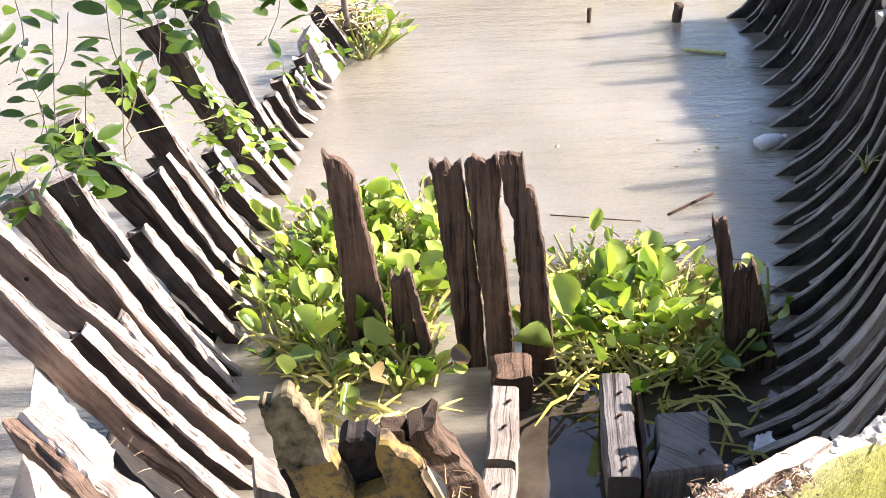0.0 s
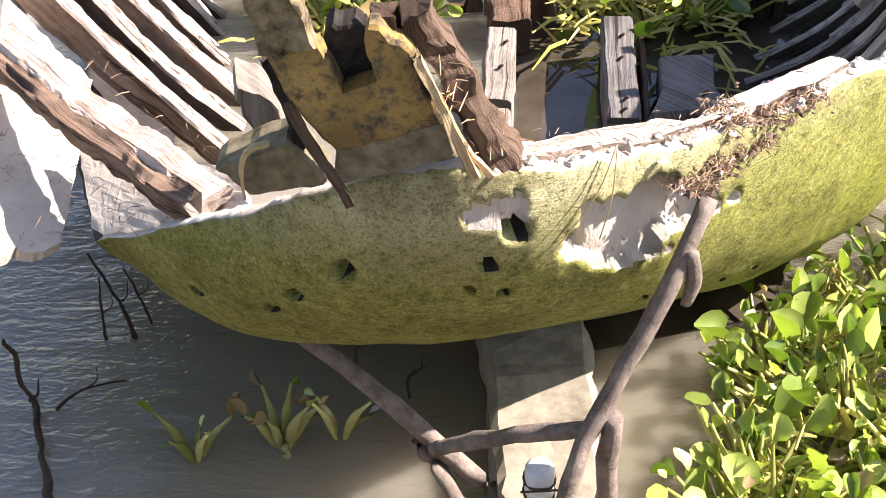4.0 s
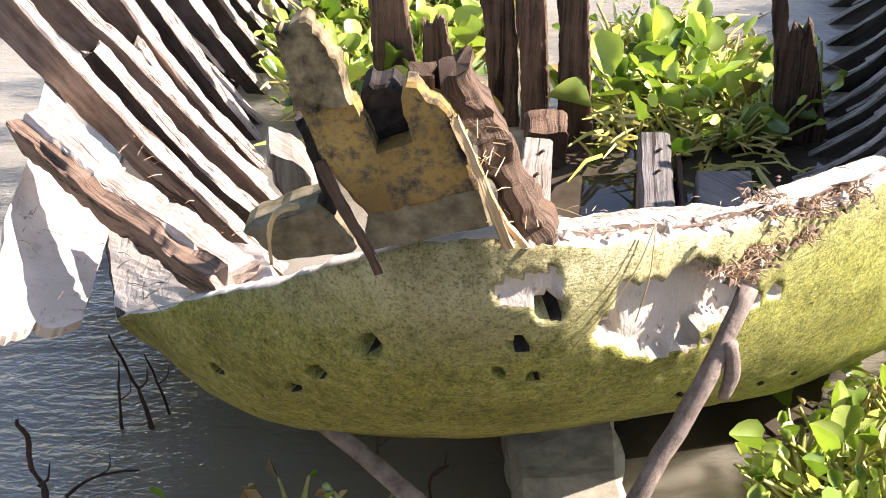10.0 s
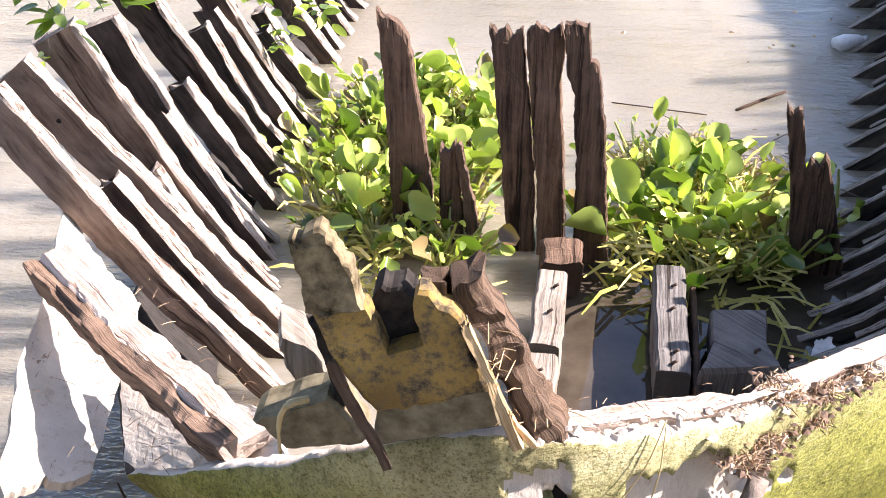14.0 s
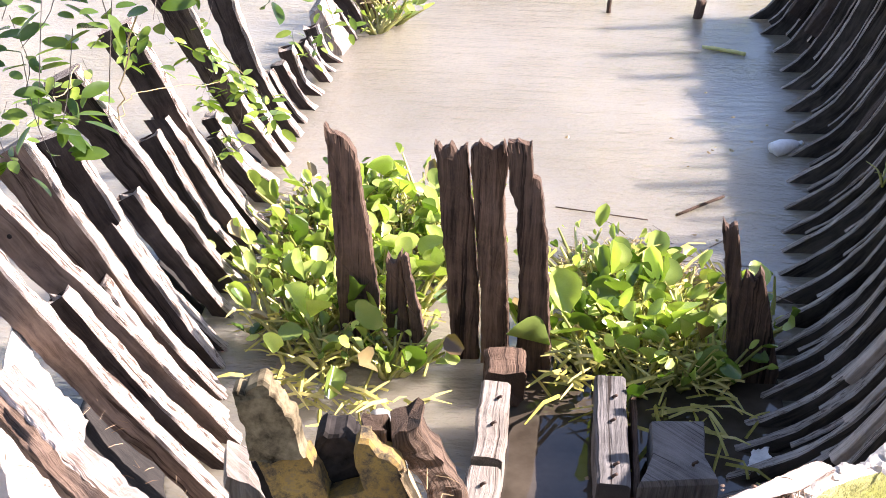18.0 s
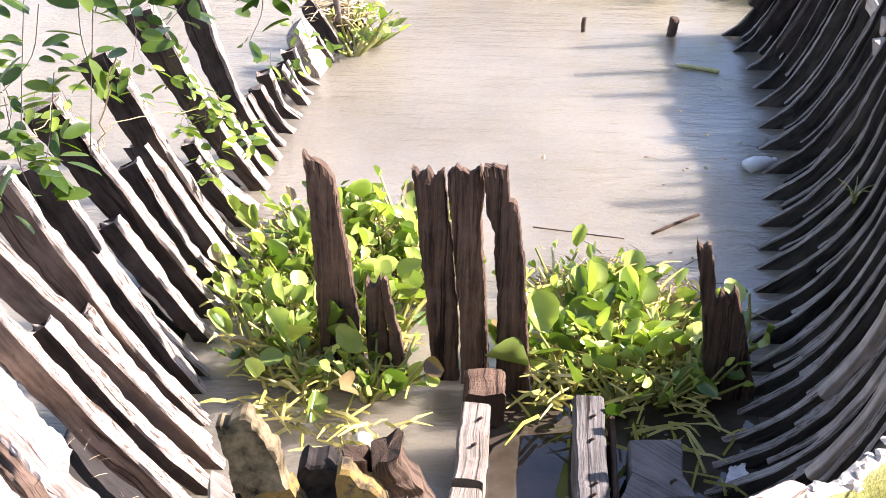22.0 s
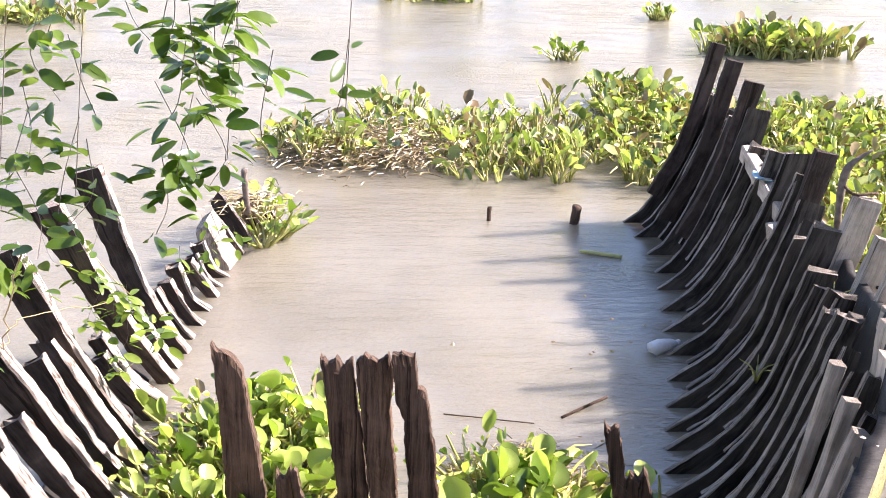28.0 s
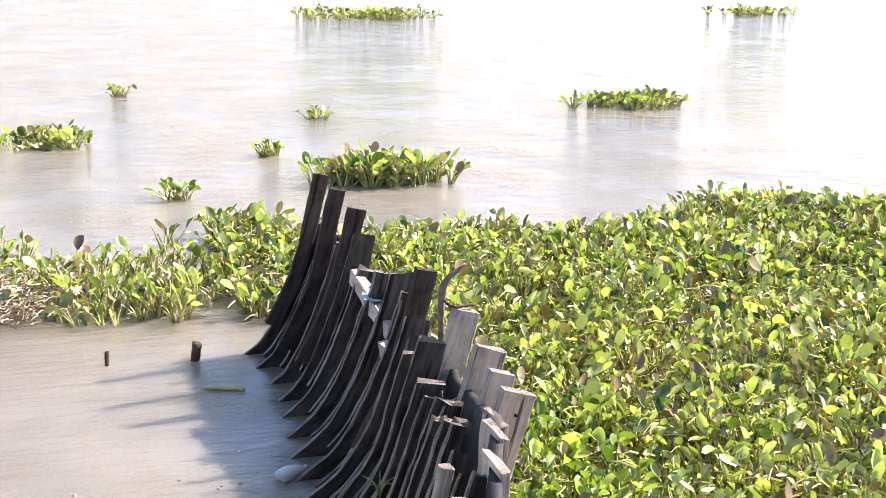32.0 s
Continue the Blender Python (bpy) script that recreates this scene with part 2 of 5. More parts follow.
# darker than the river water: shade beside the keelson is in this colour
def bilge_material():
    m, nt, b = material("shaded_bilge_water", (0.06, 0.047, 0.034), 0.02, 0.5)
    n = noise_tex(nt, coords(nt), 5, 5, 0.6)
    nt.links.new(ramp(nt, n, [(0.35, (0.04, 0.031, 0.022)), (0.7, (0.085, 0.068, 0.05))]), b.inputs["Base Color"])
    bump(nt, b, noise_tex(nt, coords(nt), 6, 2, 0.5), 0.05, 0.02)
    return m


BILGE_SHADED = bilge_material()


def leaf_material(name, a, bcol, vein=0.0, trans=0.22, island=True):
    m, nt, b = material(name, a, 0.24, 0.6)
    if island:
        info = nt.nodes.new("ShaderNodeNewGeometry").outputs["Random Per Island"]
    else:
        info = nt.nodes.new("ShaderNodeObjectInfo").outputs["Random"]
    c = ramp(nt, info, [(0.0, a), (0.5, tuple((p + q) / 2 for p, q in zip(a, bcol))), (0.85, bcol), (1.0, tuple(min(1, v * 1.5) for v in bcol))])
    n = noise_tex(nt, coords(nt), 40, 4, 0.6)
    c = mix(nt, "MULTIPLY", ramp(nt, n, [(0.3, grey(0.5)), (0.6, grey(0))]), c, (0.55, 0.6, 0.5))
    if vein:
        drift = noise_tex(nt, coords(nt), 1.7, 4, 0.6)
        c = mix(nt, "MIX", ramp(nt, drift, [(0.45, grey(0)), (0.68, grey(vein))]), c, (0.46, 0.42, 0.15))
        c = mix(nt, "MULTIPLY", ramp(nt, drift, [(0.32, grey(0.6)), (0.46, grey(0))]), c, (0.5, 0.62, 0.5))
    nt.links.new(c, b.inputs["Base Color"])
    t = nt.nodes.new("ShaderNodeBsdfTranslucent")
    nt.links.new(mix(nt, "MULTIPLY", 1.0, c, (1.15, 1.4, 0.45)), t.inputs["Color"])
    ms = nt.nodes.new("ShaderNodeMixShader")
    ms.inputs["Fac"].default_value = trans
    nt.links.new(b.outputs["BSDF"], ms.inputs[1])
    nt.links.new(t.outputs["BSDF"], ms.inputs[2])
    nt.links.new(ms.outputs["Shader"], nt.nodes["Material Output"].inputs["Surface"])
    return m


LEAF = leaf_material("hyacinth_leaf", (0.045, 0.095, 0.016), (0.68, 0.7, 0.25), vein=0.35, trans=0.26)
LEAF_ONE = leaf_material("hyacinth_leaf_single", (0.075, 0.14, 0.018), (0.56, 0.62, 0.17), trans=0.28, island=False)
STALK = leaf_material("hyacinth_stalk", (0.26, 0.27, 0.06), (0.55, 0.5, 0.2), trans=0.15)
STALK_ONE = leaf_material("hyacinth_stalk_single", (0.26, 0.27, 0.06), (0.55, 0.5, 0.2), trans=0.15, island=False)
DEAD = leaf_material("dead_leaf", (0.16, 0.1, 0.045), (0.4, 0.3, 0.15), trans=0.1)
DEAD_ONE = leaf_material("dead_leaf_single", (0.16, 0.1, 0.045), (0.4, 0.3, 0.15), trans=0.1, island=False)
FALLEN = leaf_material("fallen_stalk", (0.38, 0.34, 0.07), (0.66, 0.56, 0.2), trans=0.1)
STRAW = leaf_material("dry_straw", (0.3, 0.21, 0.09), (0.6, 0.46, 0.24), trans=0.1)
ROT_FIBRE = leaf_material("rotten_fibre", (0.16, 0.09, 0.05), (0.55, 0.38, 0.24), trans=0.05)
CREEPER = leaf_material("creeper_leaf", (0.1, 0.16, 0.02), (0.24, 0.3, 0.05), trans=0.35)
TREE_LEAF = leaf_material("tree_leaf", (0.045, 0.09, 0.014), (0.14, 0.2, 0.034), trans=0.4)


def bark():
    m, nt, b = material("pole_bark", (0.22, 0.17, 0.14), 0.9, 0.2)
    n, f = noise_tex(nt, coords(nt), 22, 7, 0.7), noise_tex(nt, coords(nt), 90, 5, 0.7)
    nt.links.new(ramp(nt, n, [(0.3, (0.1, 0.075, 0.06)), (0.6, (0.25, 0.2, 0.165)), (0.8, (0.36, 0.3, 0.25))]), b.inputs["Base Color"])
    bump(nt, b, mix(nt, "MIX", 0.5, n, f), 0.8, 0.01)
    return m


BARK = bark()


def plain(name, a, bcol, scale=25, rough=0.6, spec=0.4):
    m, nt, b = material(name, a, rough, spec)
    n = noise_tex(nt, coords(nt), scale, 6, 0.65)
    nt.links.new(ramp(nt, n, [(0.3, a), (0.7, bcol)]), b.inputs["Base Color"])
    bump(nt, b, n, 0.25, 0.004)
    return m


STEM_END = plain("bare_board_end", (0.03, 0.022, 0.012), (0.3, 0.235, 0.14), 26, 0.95, 0.1)
CONCRETE = plain("concrete", (0.14, 0.12, 0.085), (0.36, 0.32, 0.24), 12, 0.9, 0.2)
PLASTIC = plain("white_plastic", (0.6, 0.58, 0.55), (0.78, 0.77, 0.75), 40, 0.35, 0.5)
TRASH = plain("pale_litter", (0.5, 0.46, 0.42), (0.75, 0.72, 0.68), 30, 0.6, 0.3)
CHOCK = plain("mossy_chock", (0.08, 0.064, 0.036), (0.25, 0.21, 0.135), 22, 0.95, 0.1)
IRON = plain("rusty_iron", (0.03, 0.02, 0.016), (0.1, 0.06, 0.04), 60, 0.8, 0.4)
# black of the charred core; also painted shade in holes and behind the chock
CHAR_SHADE = plain("char_and_shade_black", (0.012, 0.01, 0.009), (0.05, 0.042, 0.037), 30, 0.95, 0.1)
BLUE = plain("blue_rag", (0.16, 0.3, 0.42), (0.4, 0.55, 0.62), 30, 0.7, 0.2)


# ---- mesh helpers ----
def mesh_of(name, verts, faces, mat, uvs=None, smooth=False):
    me = bpy.data.meshes.new(name)
    me.from_pydata([tuple(v) for v in verts], [], faces)
    me.materials.append(mat)
    if uvs is not None:
        layer = me.uv_layers.new(name="UVMap")
        flat = np.array([uvs[i] for f in faces for i in f], dtype=np.float32).ravel()
        layer.data.foreach_set("uv", flat)
    if smooth:
        me.polygons.foreach_set("use_smooth", [True] * len(me.polygons))
    me.update()
    return me


def part(name, me, parent, label="", kind=""):
    ob = new(name, me)
    ob.parent = parent
    return tagged(ob, label=label, kind=kind)


def thing(name, label, category, group="", at=(0, 0, 0), kind=""):
    ob = new(name)
    ob.location = at
    return tagged(ob, label, category, group, kind)


def wob(p, scale, amount, seed=0.0):
    q = Vector(p) * scale + Vector((seed * 3.1, seed * 1.7, seed))
    return noise.noise_vector(q) * amount


def timber(name, line, width, depth, mat, side=(0, 1, 0), ragged=0.0, taper=1.0, rough=0.006, seed=0.0, segs=14, fray=0.0, edge=None, deepen=1.0):
    """A sawn and weathered timber that follows a line of points. width lies along side, depth across it."""
    rnd = random.Random(round(seed * 1000) + 7)
    pts = [Vector(p) for p in line]
    lens = [0.0]
    for a, b in zip(pts, pts[1:]):
        lens.append(lens[-1] + (b - a).length)
    total = lens[-1]

    def at(s):
        for i in range(len(pts) - 1):
            if s <= lens[i + 1] or i == len(pts) - 2:
                f = (s - lens[i]) / max(1e-6, lens[i + 1] - lens[i])
                return pts[i].lerp(pts[i + 1], f), (pts[i + 1] - pts[i]).normalized()
    side = Vector(side).normalized()
    verts, uvs, faces = [], [], []
    ring = 10
    for k in range(segs + 1):
        s = total * k / segs
        p, d = at(s)
        p0, d0 = at(max(0, s - total * 0.06))
        p1, d1 = at(min(total, s + total * 0.06))
        d = (d0 + d1).normalized()
        w = (side - d * side.dot(d)).normalized()
        o = d.cross(w)
        f = 1 + (taper - 1) * k / segs
        g = 1 / deepen + (1 - 1 / deepen) * k / segs
        hw, hd, c = width * f / 2, depth * f * g / 2, min(width, depth) * 0.1
        p = p - o * (depth * f * (1 - g) / 2)
        prof = [(-hw + c, -hd), (0, -hd), (hw - c, -hd), (hw, -hd + c), (hw, hd - c), (hw - c, hd), (0, hd), (-hw + c, hd), (-hw, hd - c), (-hw, -hd + c)]
        for j, (a, b) in enumerate(prof):
            q = p + w * a + o * b
            q = q + wob(q, 9.0, rough, seed) + wob(q, 34.0, rough * 0.5, seed + 5)
            if fray and j in (0, 2, 3, 4, 5, 7, 8, 9):
                n = noise.noise(Vector((s * 5, j * 3.7, seed))) + 0.45 * noise.noise(Vector((s * 19, j * 5.1, seed + 2)))
                q = q + (w * a + o * b).normalized() * (min(n, 0.3) * fray * 1.6)
            if k == segs and ragged:
                q = q + d * (noise.noise(Vector((j * 0.7, seed * 3, 1.7))) * 0.7 - 0.3 + rnd.uniform(-0.25, 0.25)) * ragged
            verts.append(q)
            uvs.append(((j * (width + depth) * 2 / ring) + seed * 7.3, s + seed * 3.7))
    for k in range(segs):
        for j in range(ring):
            faces.append((k * ring + j, k * ring + (j + 1) % ring, (k + 1) * ring + (j + 1) % ring, (k + 1) * ring + j))
    faces.append(tuple(range(ring))[::-1])
    top = len(verts)
    verts.append(sum((Vector(v) for v in verts[segs * ring:(segs + 1) * ring]), Vector()) / ring - (at(total)[1] * ragged * 0.05))
    uvs.append((0.3, total))
    for j in range(ring):
        faces.append((segs * ring + j, segs * ring + (j + 1) % ring, top))
    me = mesh_of(name, verts, faces, mat, uvs)
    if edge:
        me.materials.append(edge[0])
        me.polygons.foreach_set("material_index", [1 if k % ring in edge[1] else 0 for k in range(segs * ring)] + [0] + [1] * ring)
    return me


def tube(name, line, radii, mat, sides=9, rough=0.0, seed=0.0):
    pts = [Vector(p) for p in line]
    verts, faces, uvs = [], [], []
    run = 0.0
    for i, p in enumerate(pts):
        d = (pts[min(i + 1, len(pts) - 1)] - pts[max(i - 1, 0)]).normalized()
        w = d.orthogonal().normalized()
        o = d.cross(w)
        r = radii[i] if isinstance(radii, (list, tuple)) else radii
        run += (p - pts[i - 1]).length if i else 0
        for j in range(sides):
            a = 2 * math.pi * j / sides
            q = p + (w * math.cos(a) + o * math.sin(a)) * r
            if rough:
                q = q + wob(q, 14, rough, seed)
            verts.append(q)
            uvs.append((j / sides, run))
    for i in range(len(pts) - 1):
        for j in range(sides):
            faces.append((i * sides + j, i * sides + (j + 1) % sides, (i + 1) * sides + (j + 1) % sides, (i + 1) * sides + j))
    faces.append(tuple(range(sides))[::-1])
    faces.append(tuple(range((len(pts) - 1) * sides, len(pts) * sides)))
    return mesh_of(name, verts, faces, mat, uvs, smooth=True)


def curve(points, n=12):
    """Points on a smooth line through the given ones."""
    P = [Vector(p) for p in points]
    P = [P[0] * 2 - P[1]] + P + [P[-1] * 2 - P[-2]]
    out = []
    for i in range(1, len(P) - 2):
        for k in range(n):
            t = k / n
            a, b, c, d = P[i - 1:i + 3]
            out.append(0.5 * ((2 * b) + (c - a) * t + (2 * a - 5 * b + 4 * c - d) * t * t + (3 * b - a - 3 * c + d) * t ** 3))
    out.append(P[-2])
    return out


def lerp_table(table, y):
    """Rows of (y, value, ...) met at y."""
    if y <= table[0][0]:
        return table[0][1:]
    for a, b in zip(table, table[1:]):
        if y <= b[0]:
            f = (y - a[0]) / (b[0] - a[0])
            return tuple(p + (q - p) * f for p, q in zip(a[1:], b[1:]))
    return table[-1][1:]


# ---- water ----
def ring_grid(name, mat):
    """One sheet of water out to the horizon, finer near by."""
    steps = [0, 2, 4, 6, 8, 10, 13, 17, 24, 40, 80, 200, 600, 2000]
    xs = sorted({s * k for s in steps for k in (-1, 1)})
    verts = [(x, y + 5, 0) for y in xs for x in xs]
    n = len(xs)
    faces = [(j * n + i, j * n + i + 1, (j + 1) * n + i + 1, (j + 1) * n + i) for j in range(n - 1) for i in range(n - 1)]
    return mesh_of(name, verts, faces, mat)


tagged(new("water", ring_grid("water", WATER)), "muddy brown river water with small ripples", "water", kind="structure")

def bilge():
    """Still water between the floor timbers, a sheet coloured dark for the shade there."""
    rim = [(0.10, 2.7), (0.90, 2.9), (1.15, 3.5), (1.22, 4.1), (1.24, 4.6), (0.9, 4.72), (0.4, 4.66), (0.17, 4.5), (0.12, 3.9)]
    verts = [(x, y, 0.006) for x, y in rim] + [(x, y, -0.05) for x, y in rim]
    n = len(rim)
    return mesh_of("bilge_water", verts, [tuple(range(n))] + [(k, k + n, (k + 1) % n + n, (k + 1) % n) for k in range(n)], BILGE_SHADED)


tagged(new("bilge_water", bilge()), "still bilge water between the floor timbers, coloured dark for shade", "water", kind="structure")

# ---- the wreck ----
wreck = thing("boat_wreck", "rotting wooden river boat wreck with bare ribs and mossy coated bow", "boat")

# hull coat and planking from port quarter round the bow to starboard quarter: rim, belly, foot
STATIONS = [
    ((-0.98, 8.3, 0.06), (-0.92, 8.3, -0.05), (-0.72, 8.3, -0.25)),
    ((-1.16, 6.3, 0.10), (-1.04, 6.3, -0.03), (-0.86, 6.3, -0.25)),
    ((-1.26, 4.8, 0.20), (-1.12, 4.8, 0.02), (-0.87, 4.8, -0.25)),
    ((-1.22, 3.6, 0.30), (-1.12, 3.6, 0.10), (-0.80, 3.9, -0.22)),
    ((-0.92, 2.62, 0.565), (-0.88, 2.72, 0.309), (-0.60, 3.4, -0.18)),
    ((-0.69, 2.42, 0.765), (-0.70, 2.38, 0.288), (-0.50, 3.3, -0.15)),
    ((-0.42, 2.27, 0.96), (-0.45, 2.09, 0.39), (-0.35, 3.25, -0.14)),
    ((-0.14, 2.165, 1.125), (-0.17, 2.0, 0.459), (-0.12, 3.2, -0.14)),
    ((0.12, 2.17, 1.125), (0.12, 2.01, 0.519), (0.10, 3.2, -0.14)),
    ((0.38, 2.30, 1.065), (0.40, 2.10, 0.496), (0.32, 3.25, -0.14)),
    ((0.62, 2.475, 0.995), (0.66, 2.30, 0.37), (0.50, 3.3, -0.14)),
    ((0.91, 2.72, 0.935), (0.98, 2.60, 0.15), (0.70, 3.45, -0.16)),
    ((1.25, 3.05, 0.90), (1.35, 3.02, -0.05), (0.90, 3.7, -0.20)),
    ((1.70, 3.72, 1.16), (1.68, 3.75, 0.10), (1.15, 4.1, -0.25)),
    ((1.97, 4.50, 1.14), (1.82, 4.50, 0.22), (1.35, 4.6, -0.28)),
    ((2.20, 5.40, 0.90), (2.02, 5.40, 0.20), (1.52, 5.4, -0.28)),
    ((2.31, 6.40, 0.84), (2.18, 6.40, 0.18), (1.72, 6.4, -0.28)),
    ((2.34, 7.40, 0.84), (2.24, 7.40, 0.15), (1.86, 7.4, -0.28)),
    ((2.32, 8.75, 0.82), (2.2, 8.75, 0.12), (1.86, 8.75, -0.28)),
]
# knot and bolt holes in the bow: x, z, radius
HOLES = ((-0.234, 0.868, 0.026), (-0.359, 0.752, 0.024), (-0.421, 0.665, 0.022), (-0.614, 0.615, 0.016), (0.102, 0.776, 0.02), (0.028, 0.81, 0.012), (0.124, 0.985, 0.032), (0.069, 0.894, 0.022), (0.284, 0.864, 0.026), (0.445, 0.552, 0.01), (0.325, 0.57, 0.01), (0.66, 0.45, 0.012), (0.756, 0.425, 0.012))


def broken(p):
    """How deep the coat has come off on the starboard bow."""
    n = noise.noise(p * 9) * 0.55 + noise.noise(p * 24) * 0.35
    d = min(math.hypot((p.x - 0.42) / 0.18, (p.z - 0.885 + (p.x - 0.42) * 0.15) / 0.095), math.hypot((p.x - 0.09) / 0.055, (p.z - 1.035) / 0.04)) + n
    return d


def hull_coat(name, a, b, mat_out, mat_in, thick, raggedness, fine=10, rows=20, bow=False):
    """The coat between two stations, a curved sheet with a thickness and a broken rim."""
    rims = curve([s[0] for s in STATIONS[a:b + 1]], fine)
    bellies = curve([s[1] for s in STATIONS[a:b + 1]], fine)
    feet = curve([s[2] for s in STATIONS[a:b + 1]], fine)
    n = len(rims)
    verts, faces, bare = [], [], []
    for i in range(n):
        k = i * 10 / fine
        lift = (noise.noise(Vector((k * 0.55, a, 0.3))) * 0.6 + noise.noise(Vector((k * 2.1, a, 4.3))) * 0.5 + noise.noise(Vector((k * 5, a, 1.3))) * 0.05) * raggedness * (0.45 if rims[i].x < 0 else 1)
        tang = rims[min(i + 1, n - 1)] - rims[max(i - 1, 0)]
        inward = Vector((-tang.y, tang.x, 0)).normalized()
        for j in range(rows + 1):
            t = j / rows
            p = rims[i] * (1 - t) ** 2 + bellies[i] * (2 * t * (1 - t)) + feet[i] * t * t
            p = p + Vector((0, 0, lift * (1 - t) ** 5)) + wob(p, 2.3, 0.012) + wob(p, 8, 0.006)
            off = 0
            if bow and p.y < 3.1:
                p = p + wob(p, 25, 0.002)
                for x, z, r in HOLES:
                    d = math.hypot(p.x - x, (p.z - z) * 1.25) / (r * 0.8) + noise.noise(p * 40) * 0.45
                    if d < 1.25:
                        p = p + inward * 0.07 * min(1, max(0, 1.15 - d) * 3.5)
                        # hole floors are painted black for the shade inside
                        off = 3 if d < 0.7 else 0
                if off == 0 and broken(p) < 1:
                    p = p + inward * (0.012 + 0.010 * noise.noise(p * 7) + (0.42 * max(0, p.z - 0.74) if p.x > 0.22 else 0.004))
                    off = 1
            bare.append(off)
            verts.append(p)
    outer = len(verts)
    for i in range(n):
        tang = (rims[min(i + 1, n - 1)] - rims[max(i - 1, 0)])
        inward = Vector((-tang.y, tang.x, 0)).normalized()
        for j in range(rows + 1):
            v = verts[i * (rows + 1) + j]
            verts.append(v + inward * thick * (0.55 if v.x < -0.1 else 1) * (1 + 0.4 * noise.noise(v * 6)) + Vector((0, 0, thick * 0.3 * j / rows)) + wob(v, 12, 0.007, 3) + wob(v, 40, 0.002, 3))
    w = rows + 1
    index = []
    for i in range(n - 1):
        for j in range(rows):
            faces.append((i * w + j, i * w + j + 1, (i + 1) * w + j + 1, (i + 1) * w + j))
            index.append(bare[i * w + j])
    for i in range(n - 1):
        for j in range(rows):
            faces.append((outer + i * w + j, outer + (i + 1) * w + j, outer + (i + 1) * w + j + 1, outer + i * w + j + 1))
        faces.append((i * w, (i + 1) * w, outer + (i + 1) * w, outer + i * w))
        faces.append((i * w + rows, outer + i * w + rows, outer + (i + 1) * w + rows, (i + 1) * w + rows))
    for i in (0, n - 1):
        for j in range(rows):
            faces.append((i * w + j, outer + i * w + j, outer + i * w + j + 1, i * w + j + 1))
    me = mesh_of(name, verts, faces, mat_out, smooth=True)
    me.materials.append(mat_in)
    me.materials.append(PLANKING)
    me.materials.append(CHAR_SHADE)
    # inner faces past x 1.2 get the planking with shade in its colour
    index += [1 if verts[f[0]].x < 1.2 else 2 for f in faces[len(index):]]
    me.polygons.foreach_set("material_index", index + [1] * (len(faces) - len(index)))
    return me


part("bow_coat", hull_coat("bow_coat", 4, 13, SHELL, WHITE, 0.06, 0.024, 26, 72, True), wreck, "mossy green and pale coating with a broken white rim")
part("port_planking", hull_coat("port_planking", 0, 4, PLANKING, PLANKING, 0.04, 0.05), wreck, "dark wet planks low behind the ribs, shade put in their colour")
part("starboard_planking", hull_coat("starboard_planking", 13, 18, PLANKING, PLANKING, 0.04, 0.05), wreck, "dark planking behind the ribs, shade put in its colour")


def sheet(name, corners, mat, thick, nu=22, nv=22, ragged=0.06, sag=0.0, seed=0.0, mat2=None):
    """A broken, slightly curved plate between four corners: a, b along u, then c, d above them."""
    a, b, c, d = (Vector(p) for p in corners)
    nrm = (b - a).cross(c - a).normalized()
    verts, faces = [], []
    for layer in (0, 1):
        for j in range(nv + 1):
            for i in range(nu + 1):
                u, v = i / nu, j / nv
                jag = lambda q: (noise.noise(Vector((q * 3.1, seed, 1))) + 0.6 * noise.noise(Vector((q * 11, seed, 5)))) * ragged
                uu = u + (jag(v) * (1 if i == 0 else 0)) - (jag(v + 9) * (1 if i == nu else 0))
                vv = v + (jag(u + 4) * (1 if j == 0 else 0)) + (jag(u + 14) * (1 if j == nv else 0))
                p = a.lerp(b, uu).lerp(c.lerp(d, uu), vv)
                p = p - nrm * (sag * 4 * v * (1 - v)) + wob(p, 6, 0.006, seed) + wob(p, 26, 0.003, seed) - nrm * thick * layer
                verts.append(p)
    w, n = nu + 1, (nu + 1) * (nv + 1)
    for j in range(nv):
        for i in range(nu):
            q = (j * w + i, j * w + i + 1, (j + 1) * w + i + 1, (j + 1) * w + i)
            faces.append(q)
            faces.append(tuple(k + n for k in q[::-1]))
    for i in range(nu):
        faces.append((i, i + n, i + 1 + n, i + 1))
        k = nv * w + i
        faces.append((k, k + 1, k + 1 + n, k + n))
    for j in range(nv):
        k = j * w
        faces.append((k, k + w, k + w + n, k + n))
        k = j * w + nu
        faces.append((k, k + n, k + w + n, k + w))
    return mesh_of(name, verts, faces, mat, smooth=False)


